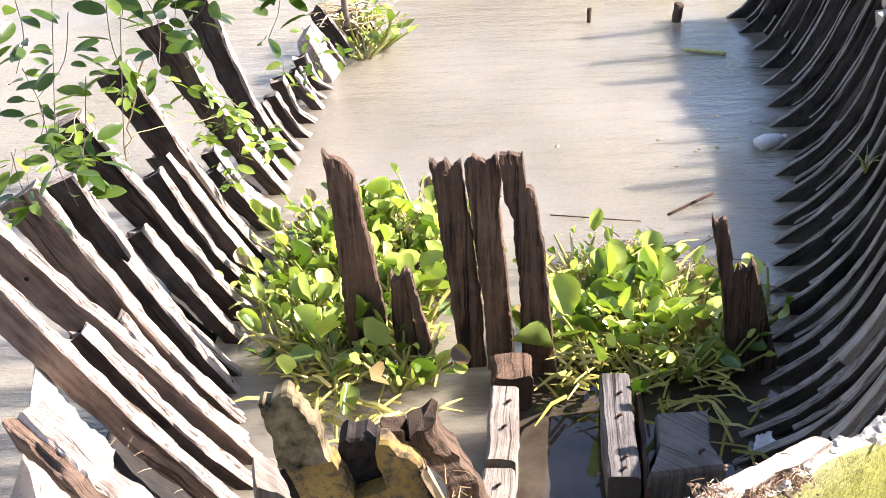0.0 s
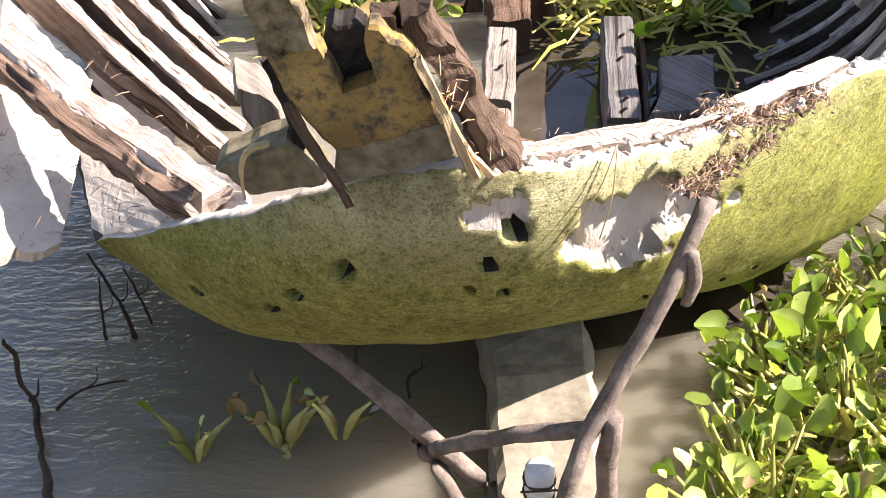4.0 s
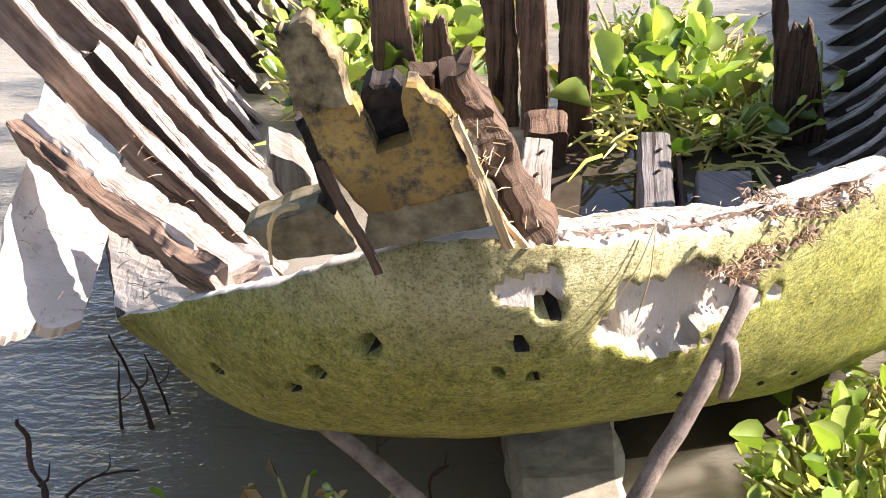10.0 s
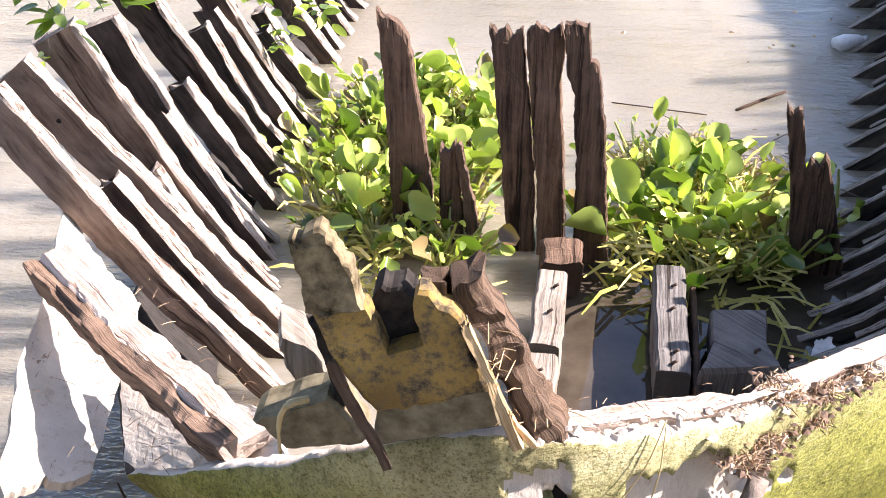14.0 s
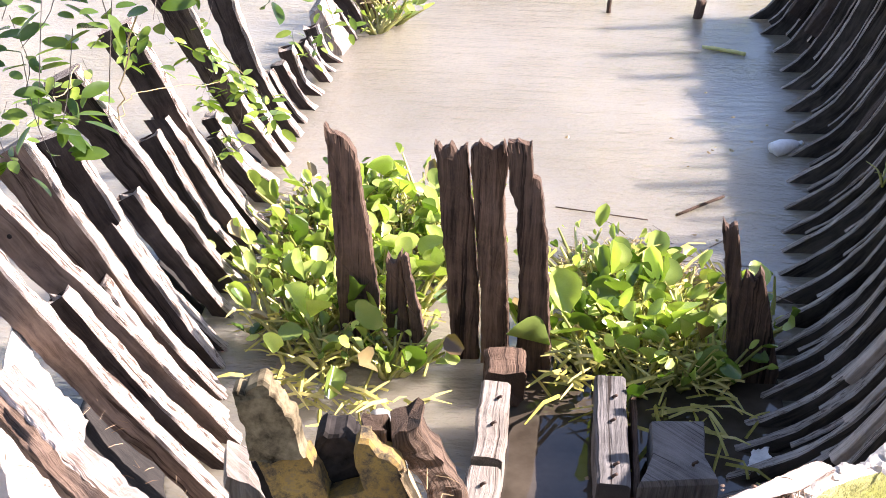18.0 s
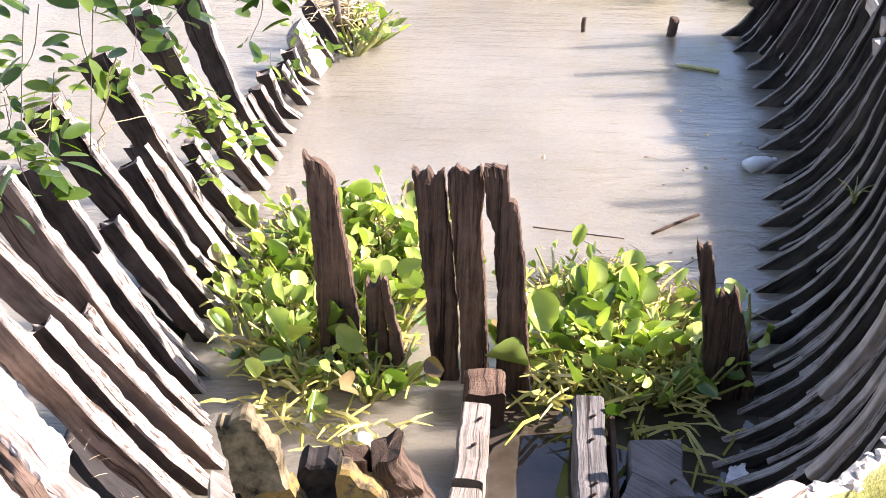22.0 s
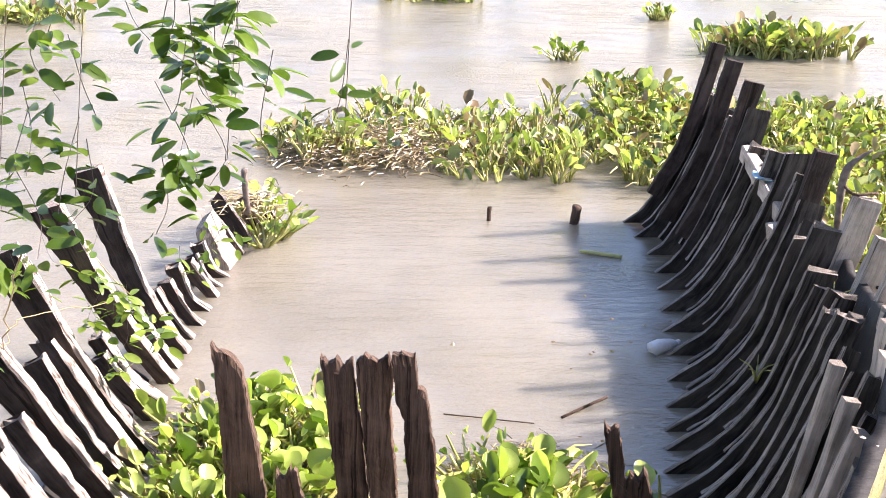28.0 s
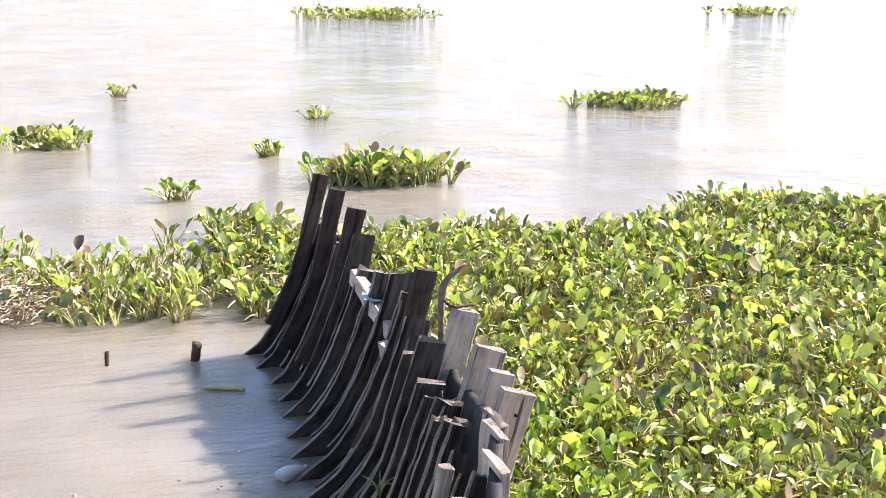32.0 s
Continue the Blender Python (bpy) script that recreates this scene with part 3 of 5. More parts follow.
def slab(name, outline, push, mat, rough=0.006, seed=0.0, cell=0.022, ragged=0.0):
    """A worn board cut to an outline of points, with a thickness along push."""
    pts = [Vector(p) for p in outline]
    ring = []
    for a, b in zip(pts, pts[1:] + pts[:1]):
        k = max(1, int((b - a).length / cell))
        ring += [a.lerp(b, i / k) for i in range(k)]
    push = Vector(push)
    rnd = random.Random(round(seed * 100) + 3)
    high = max(p.z for p in ring)
    ring = [p + Vector((rnd.uniform(-0.3, 0.3), 0, rnd.uniform(-1, 0.6))) * ragged * max(0, 1 - (high - p.z) / 0.16) for p in ring]
    n = len(ring)
    mid = sum(ring, Vector()) / n
    verts, uvs = [], []
    for f, shrink in ((0, 0.94), (0.12, 1), (0.88, 1), (1, 0.94)):
        for p in ring:
            q = mid + (p - mid) * shrink
            r = q + push * f
            r = r + wob(q, 11, rough, seed) + wob(q, 40, rough * 0.8, seed)
            verts.append(r)
            uvs.append((r.x + r.y + seed, r.z + r.y * 0.5))
    faces = []
    for k in range(3):
        for i in range(n):
            faces.append((k * n + i, k * n + (i + 1) % n, (k + 1) * n + (i + 1) % n, (k + 1) * n + i))
    faces += [tuple(range(n))[::-1], tuple(range(3 * n, 4 * n))]
    return mesh_of(name, verts, faces, mat, uvs)


# broken flap of pale coating that hangs out over the port bow
part("coat_flap", sheet("coat_flap", ((-1.02, 2.68, 0.52), (-1.12, 3.50, 0.45), (-1.20, 2.52, 0.62), (-1.44, 3.84, 0.60)), WHITE, 0.03, 30, 20, 0.07, 0.03, 1.0), wreck, "bare white coating plate with a jagged edge")
part("coat_flap", sheet("coat_flap", ((-0.44, 2.32, 0.90), (-0.54, 2.62, 0.80), (-0.92, 2.64, 0.555), (-1.04, 3.02, 0.60)), WHITE, 0.03, 22, 14, 0.02, 0.03, 3.0), wreck, "bare white coating plate with a jagged edge")
# beam's sunlit top is painted with the paler wood
part("rotten_beam", timber("rotten_beam", [(-1.335, 3.30, 0.69), (-0.97, 2.89, 0.70), (-0.565, 2.40, 0.82)], 0.055, 0.10, ROT, side=(0.73, 0.69, 0.25), ragged=0.05, rough=0.006, seed=3.3, segs=60, fray=0.02, edge=(RIM_WOOD, (0, 1, 2, 3, 4))), wreck, "rotten brown beam along the port bow, top faces painted pale for sunlight")

# added pale plank that stands for the beam's lit top face
part("rotten_beam", timber("rotten_beam", [(-1.30, 3.35, 0.725), (-0.94, 2.935, 0.74), (-0.535, 2.45, 0.835)], 0.075, 0.035, RIM_WOOD, side=(0.73, 0.69, 0.1), ragged=0.05, rough=0.006, seed=3.9, segs=60, fray=0.016), wreck, "pale plank added as the sunlit top of the rotten beam")

# flat black disc; the dark of the bolt hole is only its colour
def disc(c, r):
    me = tube("bolt_hole", [c, c + Vector((0, 0.03, 0))], r, CHAR_SHADE, 9)
    me.polygons.foreach_set("use_smooth", [False] * len(me.polygons))
    return me


# port ribs: place along the hull at the foot, foot x, head x and z, timber depth, place of the head
PORT_RIBS = (
    (3.62, -0.66, -1.61, 1.0, 0.14, 3.88), (3.88, -0.71, -1.30, 0.66, 0.12, 3.96), (4.02, -0.74, -1.59, 1.0, 0.15, 4.09), (4.15, -0.79, -1.24, 0.55, 0.1, 4.2),
    (4.28, -0.84, -1.49, 1.05, 0.16, 4.28), (4.48, -0.87, -1.27, 0.60, 0.13, 4.53), (4.60, -0.90, -1.44, 0.95, 0.15, 4.57),
    (4.85, -0.90, -1.28, 0.58, 0.13, 4.85), (5.04, -0.90, -1.48, 1.05, 0.16, 4.89), (5.26, -0.88, -1.30, 0.62, 0.12, 5.3), (5.38, -0.87, -1.28, 0.64, 0.12, 5.42),
    (5.54, -0.88, -1.41, 1.05, 0.15, 5.43), (5.68, -0.90, -1.18, 0.36, 0.12, 5.7), (5.86, -0.90, -1.16, 0.36, 0.12, 5.86), (6.04, -0.89, -1.2, 0.4, 0.1, 6.0), (6.25, -0.89, -1.357, 1.05, 0.15, 6.0), (6.42, -0.88, -1.1, 0.34, 0.11, 6.42),
    (6.60, -0.87, -1.276, 1.05, 0.15, 6.55), (6.78, -0.85, -1.06, 0.30, 0.1, 6.78), (6.95, -0.82, -1.02, 0.28, 0.1, 6.95), (7.15, -0.80, -1.0, 0.30, 0.1, 7.15), (7.35, -0.78, -0.96, 0.24, 0.1, 7.35), (7.5, -0.77, -0.95, 0.22, 0.1, 7.5), (7.65, -0.75, -0.93, 0.24, 0.1, 7.65),
)
for i, (y, foot, head, z, depth, yh) in enumerate(PORT_RIBS):
    d = Vector((head - foot, 0, z)).normalized()
    o = Vector((-d.z, 0, d.x)) * depth / 2
    bend = 0.03 + 0.02 * math.sin(i * 2.3)
    line = [Vector((foot + 0.22, y, -0.25)), Vector((foot, y, -0.02)), Vector((foot + (head - foot) * 0.38 - bend, y + (yh - y) * 0.38 + 0.012 * math.sin(i), z * 0.38 - bend * 0.6)), Vector((head, yh, z))]
    line = [p + o for p in curve(line, 6)]
    # sunlight is painted on the inner edge faces, shade on the darker sides
    rib = part("rib", timber("rib", line, 0.066 + 0.008 * math.sin(i * 1.9), depth if z > 0.9 else depth * 0.8, RIB if y < 4.5 and z > 0.9 else RIB_DARK, ragged=0.02 if z > 0.9 else 0.07, rough=0.003, seed=i * 0.37, segs=90, fray=0.012, deepen=2.5, edge=(RIB_SUNLIT_EDGE, (9, 0, 1, 2))), wreck)
    if z > 0.9 and y < 4.6:
        for k, f in enumerate((0.62, 0.83)):
            c = Vector((foot + (head - foot) * f, y + (yh - y) * f - 0.031 - 0.004 * math.sin(i * 1.9), z * f)) + o * 1.0
            part("bolt_hole", disc(c, 0.009), rib)

# starboard ribs: foot x at the water, outward reach at z 0.15, 0.4, 0.8 and 1.15
STAR = [(3.15, 0.62, 0.26, 0.46, 0.62, 0.7), (3.95, 0.98, 0.25, 0.45, 0.60, 0.70), (4.42, 1.16, 0.19, 0.35, 0.50, 0.60), (5.43, 1.43, 0.17, 0.34, 0.46, 0.56), (5.95, 1.54, 0.17, 0.33, 0.43, 0.52), (6.55, 1.67, 0.17, 0.31, 0.46, 0.54), (7.26, 1.76, 0.14, 0.27, 0.40, 0.48), (7.9, 1.85, 0.10, 0.20, 0.32, 0.40), (8.7, 1.78, 0.12, 0.24, 0.38, 0.46)]


def star_line(y, top, inner=0.3):
    foot, a, b, c, d = lerp_table(STAR, y)
    pts = [(foot - inner, y, -0.22), (foot, y, 0.0), (foot + a, y, 0.15), (foot + b, y, 0.4), (foot + c, y, 0.8), (foot + d, y, 1.15)]
    line = [p for p in curve(pts, 5) if p.z <= top]
    return line


srnd = random.Random(8)
ROW = [3.3 + 0.08 * k for k in range(20)] + [4.92 + 0.105 * k for k in range(10)] + [5.97 + 0.15 * k for k in range(19)]
for i, y in enumerate(ROW):
    main = i % 2 == 0
    y = y + srnd.uniform(-0.018, 0.018)
    z = srnd.uniform(0.98, 1.12) if main else srnd.uniform(0.85, 1.08)
    if y < 3.6:
        z = 0.74 + (y - 3.2) * 0.6
    elif y < 4.75:
        z = srnd.uniform(1.08, 1.2) if main else srnd.uniform(0.9, 1.1)
    elif y > 7.8:
        z *= 0.92
    depth = (0.26 if main else 0.16) * (1 if y > 5 else 0.5)
    line = [p + Vector((depth / 2 * 0.9 - (0.0 if main else -0.05), 0, -depth / 2 * 0.3)) for p in star_line(y, z, 0.5 if y < 4.4 else 0.3)]
    if not main:
        line = line[srnd.randint(5, 10):]
    # sides painted shade-dark, inner edge faces painted lighter
    part("rib", timber("rib", line, (0.034 if main else 0.024) * (1 if y > 4.8 else 1.35), depth, RIB_SHADED, ragged=0.05, taper=0.55, rough=0.005, seed=50 + i * 0.41, segs=40, fray=0.005, edge=(RIB_SKYLIT_EDGE, (4, 5, 6, 7))), wreck)

# tall rib heads on the starboard side: top, width, depth
HEADS = ((2.28, 8.59, 1.25, 0.05, 0.095), (2.27, 8.12, 1.25, 0.05, 0.10), (2.31, 7.78, 1.20, 0.05, 0.115), (2.30, 6.38, 1.20, 0.055, 0.115), (2.30, 5.76, 1.17, 0.07, 0.13), (2.29, 5.40, 1.10, 0.07, 0.145), (2.17, 4.96, 1.15, 0.06, 0.115), (2.18, 4.79, 1.13, 0.055, 0.15))
for x, y, z, w, dep in HEADS:
    line = curve([(x - 0.34, y, 0.22), (x - 0.15, y, 0.62), (x, y, z)], 5)
    # far heads get the shade-dark copy, near ones the plain grey wood
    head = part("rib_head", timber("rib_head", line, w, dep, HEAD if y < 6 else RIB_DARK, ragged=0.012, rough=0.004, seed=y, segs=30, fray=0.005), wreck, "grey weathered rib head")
    if dep > 0.14:
        for k in range(3):
            c = Vector((x - 0.02 - 0.03 * k, y - w / 2 - 0.003, z - 0.1 - 0.1 * k))
            part("bolt_hole", disc(c, 0.008), head)
for x, y, z in ((1.67, 4.21, 1.1), (1.63, 3.95, 1.1), (1.59, 3.74, 1.1)):
    base = [p + Vector((0.03, 0, 0)) for p in star_line(y, 0.6) if p.z > 0.2]
    part("rib_head", timber("rib_head", base + [Vector((x, y, z))], 0.045, 0.05, HEAD, ragged=0.01, seed=y * 3, segs=12), wreck, "narrow rib with a pale sawn end")
for x, y, z in ((1.80, 4.05, 1.18), (1.88, 4.28, 1.20), (1.97, 4.50, 1.15)):
    part("side_plank", timber("side_plank", curve([(x - 0.08, y, 0.45), (x - 0.03, y, 0.8), (x, y, z)], 5), 0.2, 0.035, HEAD, ragged=0.02, rough=0.004, seed=y * 2, segs=24, fray=0.006), wreck, "broad grey upright side plank")
# piece of gunwale left between the heads, with a rag on it
part("gunwale", timber("gunwale", [(2.25, 7.6, 0.82), (2.25, 6.72, 0.70)], 0.07, 0.1, HEAD, side=(1, 0, 0), ragged=0.02, rough=0.01, seed=7.7), wreck, "pale broken gunwale plank")
part("gunwale", timber("gunwale", [(2.15, 6.66, 0.66), (2.31, 6.66, 0.68)], 0.1, 0.1, HEAD, side=(0, 1, 0), ragged=0.02, rough=0.01, seed=7.9), wreck)
rag = thing("rag", "small blue and white rag caught on the gunwale", "rag", at=(2.22, 7.12, 0.82))
part("cloth", sheet("cloth", ((-0.04, -0.06, 0.02), (0.05, -0.05, 0.0), (-0.04, 0.06, 0.03), (0.05, 0.05, -0.01)), BLUE, 0.004, 8, 8, 0.15, 0.02, 5), rag)
branch = thing("curled_branch", "dark curled dead branch hooked over a rib head", "branch")
part("twig", tube("twig", curve([(2.21, 5.85, 0.82), (2.20, 5.84, 1.07), (2.195, 5.83, 1.22), (2.215, 5.81, 1.31), (2.305, 5.80, 1.385)], 5), [0.016] * 8 + [0.018] * 6 + [0.018 - 0.0022 * k for k in range(7)], BARK, 7, 0.006), branch)
part("twig", tube("twig", curve([(2.20, 5.83, 1.21), (2.23, 5.77, 1.185), (2.32, 5.76, 1.192), (2.35, 5.79, 1.18)], 4), 0.008, ROT, 6, 0.003), branch)

# upright planks of the broken bulkhead: outline corners and thickness
BULKHEAD = (
    (4.64, ((-0.47, -0.25), (-0.30, -0.25), (-0.30, 0.0), (-0.35, 0.47), (-0.41, 0.86), (-0.435, 0.905), (-0.47, 0.92), (-0.50, 0.935), (-0.52, 0.96), (-0.50, 0.7), (-0.47, 0.02))),
    (4.62, ((-0.27, -0.25), (-0.19, -0.25), (-0.195, 0.1), (-0.235, 0.45), (-0.26, 0.40), (-0.29, 0.44), (-0.29, 0.2))),
    (4.60, ((-0.185, -0.25), (-0.10, -0.25), (-0.12, 0.0), (-0.215, 0.455), (-0.23, 0.44), (-0.19, 0.1))),
    (4.59, ((0.0, -0.25), (0.085, -0.25), (0.07, 0.25), (0.04, 0.6), (0.0, 0.92), (-0.03, 0.89), (-0.055, 0.93), (-0.085, 0.9), (-0.115, 0.93), (-0.07, 0.5))),
    (4.57, ((0.09, -0.25), (0.20, -0.25), (0.19, 0.1), (0.165, 0.5), (0.145, 0.75), (0.155, 0.86), (0.14, 0.95), (0.10, 0.915), (0.05, 0.95), (0.015, 0.91), (0.05, 0.55), (0.08, 0.25))),
    (4.52, ((0.23, -0.25), (0.36, -0.25), (0.355, 0.05), (0.31, 0.59), (0.275, 0.82), (0.245, 0.84), (0.235, 0.97), (0.15, 0.985), (0.155, 0.82), (0.195, 0.72), (0.195, 0.62), (0.215, 0.45))),
    (4.50, ((1.06, -0.2), (1.22, -0.2), (1.23, 0.06), (1.12, 0.48), (1.10, 0.51), (1.085, 0.46), (1.05, 0.49), (1.04, 0.43), (0.99, 0.70), (0.965, 0.68), (0.935, 0.71), (0.99, 0.4))),
)
for i, (y, outline) in enumerate(BULKHEAD):
    part("bulkhead_plank", slab("bulkhead_plank", [(x, y, z) for x, z in outline], (0.005, 0.045, 0), POST, 0.006, i * 1.3, 0.009, 0.009), wreck, "dark upright plank with a ragged rotten top")

# floor timbers in the bilge, with nails
keelson_far = part("floor_timber", timber("floor_timber", [(0.145, 4.16, 0.12), (0.115, 3.72, 0.12)], 0.105, 0.17, GREY_WOOD, side=(1, 0, 0), ragged=0.01, rough=0.008, seed=1.1), wreck, "pale sunlit keelson timber")
keelson_near = part("floor_timber", timber("floor_timber", [(0.11, 3.70, 0.10), (0.07, 3.2, 0.09)], 0.115, 0.17, GREY_WOOD, side=(1, 0, 0), ragged=0.01, rough=0.008, seed=1.5), wreck, "pale sunlit keelson timber")
block = part("floor_timber", timber("floor_timber", [(0.175, 4.45, 0.08), (0.175, 4.27, 0.08)], 0.15, 0.15, POST, side=(1, 0, 0), ragged=0.02, rough=0.014, seed=1.6), wreck, "broken block of weathered timber")
bored = part("floor_timber", timber("floor_timber", [(0.56, 4.26, 0.10), (0.53, 3.64, 0.10)], 0.115, 0.16, GREY_SHADED, side=(1, 0, 0), ragged=0.01, seed=1.2), wreck, "grey bored floor timber")
hollow = part("floor_timber", slab("floor_timber", [(0.68, 3.99, 0.19), (0.87, 4.0, 0.19), (0.85, 3.82, 0.18), (0.88, 3.68, 0.19), (0.61, 3.64, 0.19), (0.67, 3.8, 0.18)], (0, 0.01, -0.16), GREY_SHADED, 0.004, 1.3), wreck, "grey floor block with hollowed sides")
plank = part("floor_timber", timber("floor_timber", [(0.645, 4.2, 0.07), (0.61, 3.6, 0.07)], 0.02, 0.12, POST, side=(1, 0, 0), ragged=0.01, seed=1.9), wreck)
for x, y, z in ((0.56, 4.12, 0.185), (0.545, 3.98, 0.185), (0.54, 3.74, 0.185), (0.53, 3.68, 0.185), (0.80, 3.75, 0.195), (0.15, 4.05, 0.21), (0.13, 3.9, 0.21), (0.10, 3.6, 0.19), (0.09, 3.42, 0.18)):
    part("nail", tube("nail", [(x, y, z - 0.03), (x, y, z), (x + 0.012, y - 0.008, z + 0.014)], 0.006, IRON, 6), hollow if x > 0.7 else bored if x > 0.4 else keelson_far if y > 3.7 else keelson_near)

# stem: yellow painted board with a notch, charred core, rotten post, chock
def board(points, y):
    return [(x, y, z) for x, z in points]


part("stem_board", slab("stem_board", board(((-0.24, 1.46), (-0.205, 1.34), (-0.13, 1.375), (-0.155, 1.47), (-0.145, 1.505), (-0.12, 1.49), (-0.07, 1.44), (-0.012, 1.27), (-0.225, 1.21), (-0.26, 1.26), (-0.30, 1.33), (-0.335, 1.44), (-0.29, 1.445)), 2.13), (0, 0.05, 0), YELLOW, 0.006, 2.1, 0.018, 0.012), wreck, "yellow-painted board with a notch, flaking and dirty")
part("stem_board", slab("stem_board", board(((-0.345, 1.43), (-0.24, 1.45), (-0.26, 1.53), (-0.30, 1.61), (-0.37, 1.59)), 2.122), (0, 0.05, 0), STEM_END, 0.008, 2.2, 0.012, 0.012), wreck, "bare brown end of the notched board")
part("stem_board", slab("stem_board", board(((-0.225, 1.222), (-0.012, 1.278), (0.012, 1.19), (-0.235, 1.12)), 2.135), (0, 0.06, 0), CHOCK, 0.006, 2.4), wreck)
part("stem_core", slab("stem_core", board(((-0.235, 1.445), (-0.22, 1.462), (-0.2, 1.46), (-0.18, 1.466), (-0.165, 1.45), (-0.13, 1.3), (-0.23, 1.28)), 2.18), (0, 0.07, 0), CHAR_SHADE, 0.016, 2.6, 0.006, 0.006), wreck, "charred black timber core")
part("stem_post", timber("stem_post", [(0.105, 2.2, 1.11), (0.03, 2.2, 1.28), (-0.055, 2.2, 1.51)], 0.062, 0.06, BARKY, side=(1, 0, 0), ragged=0.02, rough=0.022, seed=4.4, segs=60, fray=0.016), wreck, "rotten splintered post")
part("stem_post", timber("stem_post", [(-0.105, 2.19, 1.38), (-0.115, 2.19, 1.50)], 0.05, 0.04, BARKY, side=(1, 0, 0), ragged=0.02, rough=0.012, seed=4.5, segs=14, fray=0.014), wreck)
part("stem_post", timber("stem_post", [(0.045, 2.118, 1.16), (-0.015, 2.118, 1.31), (-0.062, 2.12, 1.445)], 0.018, 0.02, SPLINTER, side=(1, 0, 0), ragged=0.04, rough=0.006, seed=4.6, segs=24, fray=0.006), wreck, "fresh pale splinter")
part("stem_post", timber("stem_post", [(0.075, 2.125, 1.15), (0.02, 2.12, 1.235)], 0.012, 0.012, SPLINTER, side=(1, 0, 0), ragged=0.03, rough=0.006, seed=4.7), wreck, "fresh pale splinter")
part("stem_strip", timber("stem_strip", [(-0.20, 2.10, 1.10), (-0.235, 2.11, 1.18), (-0.305, 2.115, 1.34)], 0.018, 0.014, POST, side=(1, 0, 0), ragged=0.01, seed=4.9), wreck)
part("chock", slab("chock", board(((-0.475, 1.13), (-0.39, 1.175), (-0.32, 1.205), (-0.285, 1.15), (-0.255, 1.095), (-0.41, 1.065)), 2.18), (0.0, 0.11, -0.01), CHOCK, 0.009, 5.1, 0.02), wreck, "worn greenish timber chock")
# thin strip beside the board, its shadow put in as black
part("chock", timber("chock", [(-0.295, 2.22, 1.17), (-0.35, 2.225, 1.38)], 0.02, 0.04, CHAR_SHADE, side=(1, 0, 0), ragged=0.04, rough=0.012, seed=5.3), wreck)
part("chock", slab("chock", board(((-0.45, 1.21), (-0.37, 1.18), (-0.335, 1.09), (-0.40, 1.05), (-0.445, 1.13)), 2.35), (-0.03, 0.16, -0.03), GREY_WOOD, 0.012, 5.5), wreck, "pale broken timber end beside the chock")


class Soup:
    def __init__(self):
        self.verts, self.faces = [], []

    def add(self, verts, faces, m=None):
        o = len(self.verts)
        self.verts += [tuple(m @ Vector(v)) for v in verts] if m else verts
        self.faces += [tuple(i + o for i in f) for f in faces]


def strand(rnd, p, length, r, flat=0.6):
    """A thin bent straw as a three-sided rod."""
    a = rnd.uniform(0, 2 * math.pi)
    d = Vector((math.cos(a), math.sin(a), rnd.uniform(-0.4, 0.5) * flat)).normalized() * length
    p = Vector(p)
    q, e = p + d * 0.5 + Vector((0, 0, rnd.uniform(0, 0.15) * length)), p + d
    verts = []
    for c, s in ((p, 1), (q, 1), (e, 0.4)):
        w = Vector((-d.y, d.x, 0)).normalized() * r * s
        verts += [tuple(c + w), tuple(c - w), tuple(c + Vector((0, 0, r * 1.4 * s)))]
    faces = [(0, 1, 4, 3), (1, 2, 5, 4), (2, 0, 3, 5), (3, 4, 7, 6), (4, 5, 8, 7), (5, 3, 6, 8)]
    return verts, faces


def rubble(name, parent, spots, size, mat, count, seed, label=""):
    rnd = random.Random(seed)
    s = Soup()
    for _ in range(count):
        a = rnd.choice(spots)
        c = Vector(a[:3]) + Vector((rnd.gauss(0, a[3]), rnd.gauss(0, a[3]), rnd.gauss(0, a[3] * 0.35)))
        k = size * rnd.uniform(0.4, 1.3)
        n = 6
        turn = rnd.uniform(0, 6)
        low = [c + Vector((math.cos(turn + 1.05 * q), math.sin(turn + 1.05 * q), rnd.uniform(-0.3, 0.1))) * k * rnd.uniform(0.6, 1.2) for q in range(n)]
        top = c + Vector((rnd.uniform(-0.3, 0.3), rnd.uniform(-0.3, 0.3), rnd.uniform(0.25, 0.7))) * k
        s.add([tuple(p) for p in low] + [tuple(top)], [(q, (q + 1) % n, n) for q in range(n)] + [tuple(range(n))[::-1]])
    return part(name, mesh_of(name, s.verts, s.faces, mat), parent, label, "stuff")


def straws(name, parent, spots, count, length, r, mat, seed, label=""):
    rnd = random.Random(seed)
    s = Soup()
    for _ in range(count):
        a = rnd.choice(spots)
        c = Vector(a[:3]) + Vector((rnd.gauss(0, a[3]), rnd.gauss(0, a[3]), abs(rnd.gauss(0, a[4] if len(a) > 4 else 0.01))))
        s.add(*strand(rnd, c, length * rnd.uniform(0.4, 1.3), r * rnd.uniform(0.6, 1.3)))
    return part(name, mesh_of(name, s.verts, s.faces, mat), parent, label, "stuff")


RIM_HEAP = [(0.60, 2.50, 1.01, 0.03, 0.012), (0.70, 2.575, 0.965, 0.035, 0.012), (0.80, 2.65, 0.955, 0.035, 0.012), (0.60, 2.47, 0.93, 0.025, 0.012), (0.68, 2.53, 0.92, 0.025, 0.012), (0.56, 2.41, 0.95, 0.022, 0.012), (0.53, 2.37, 0.935, 0.02, 0.012), (0.50, 2.345, 0.945, 0.018, 0.01)]
rubble("rotten_debris", wreck, RIM_HEAP, 0.010, ROT, 300, 9, "crumbling brown rotten wood on the broken rim")
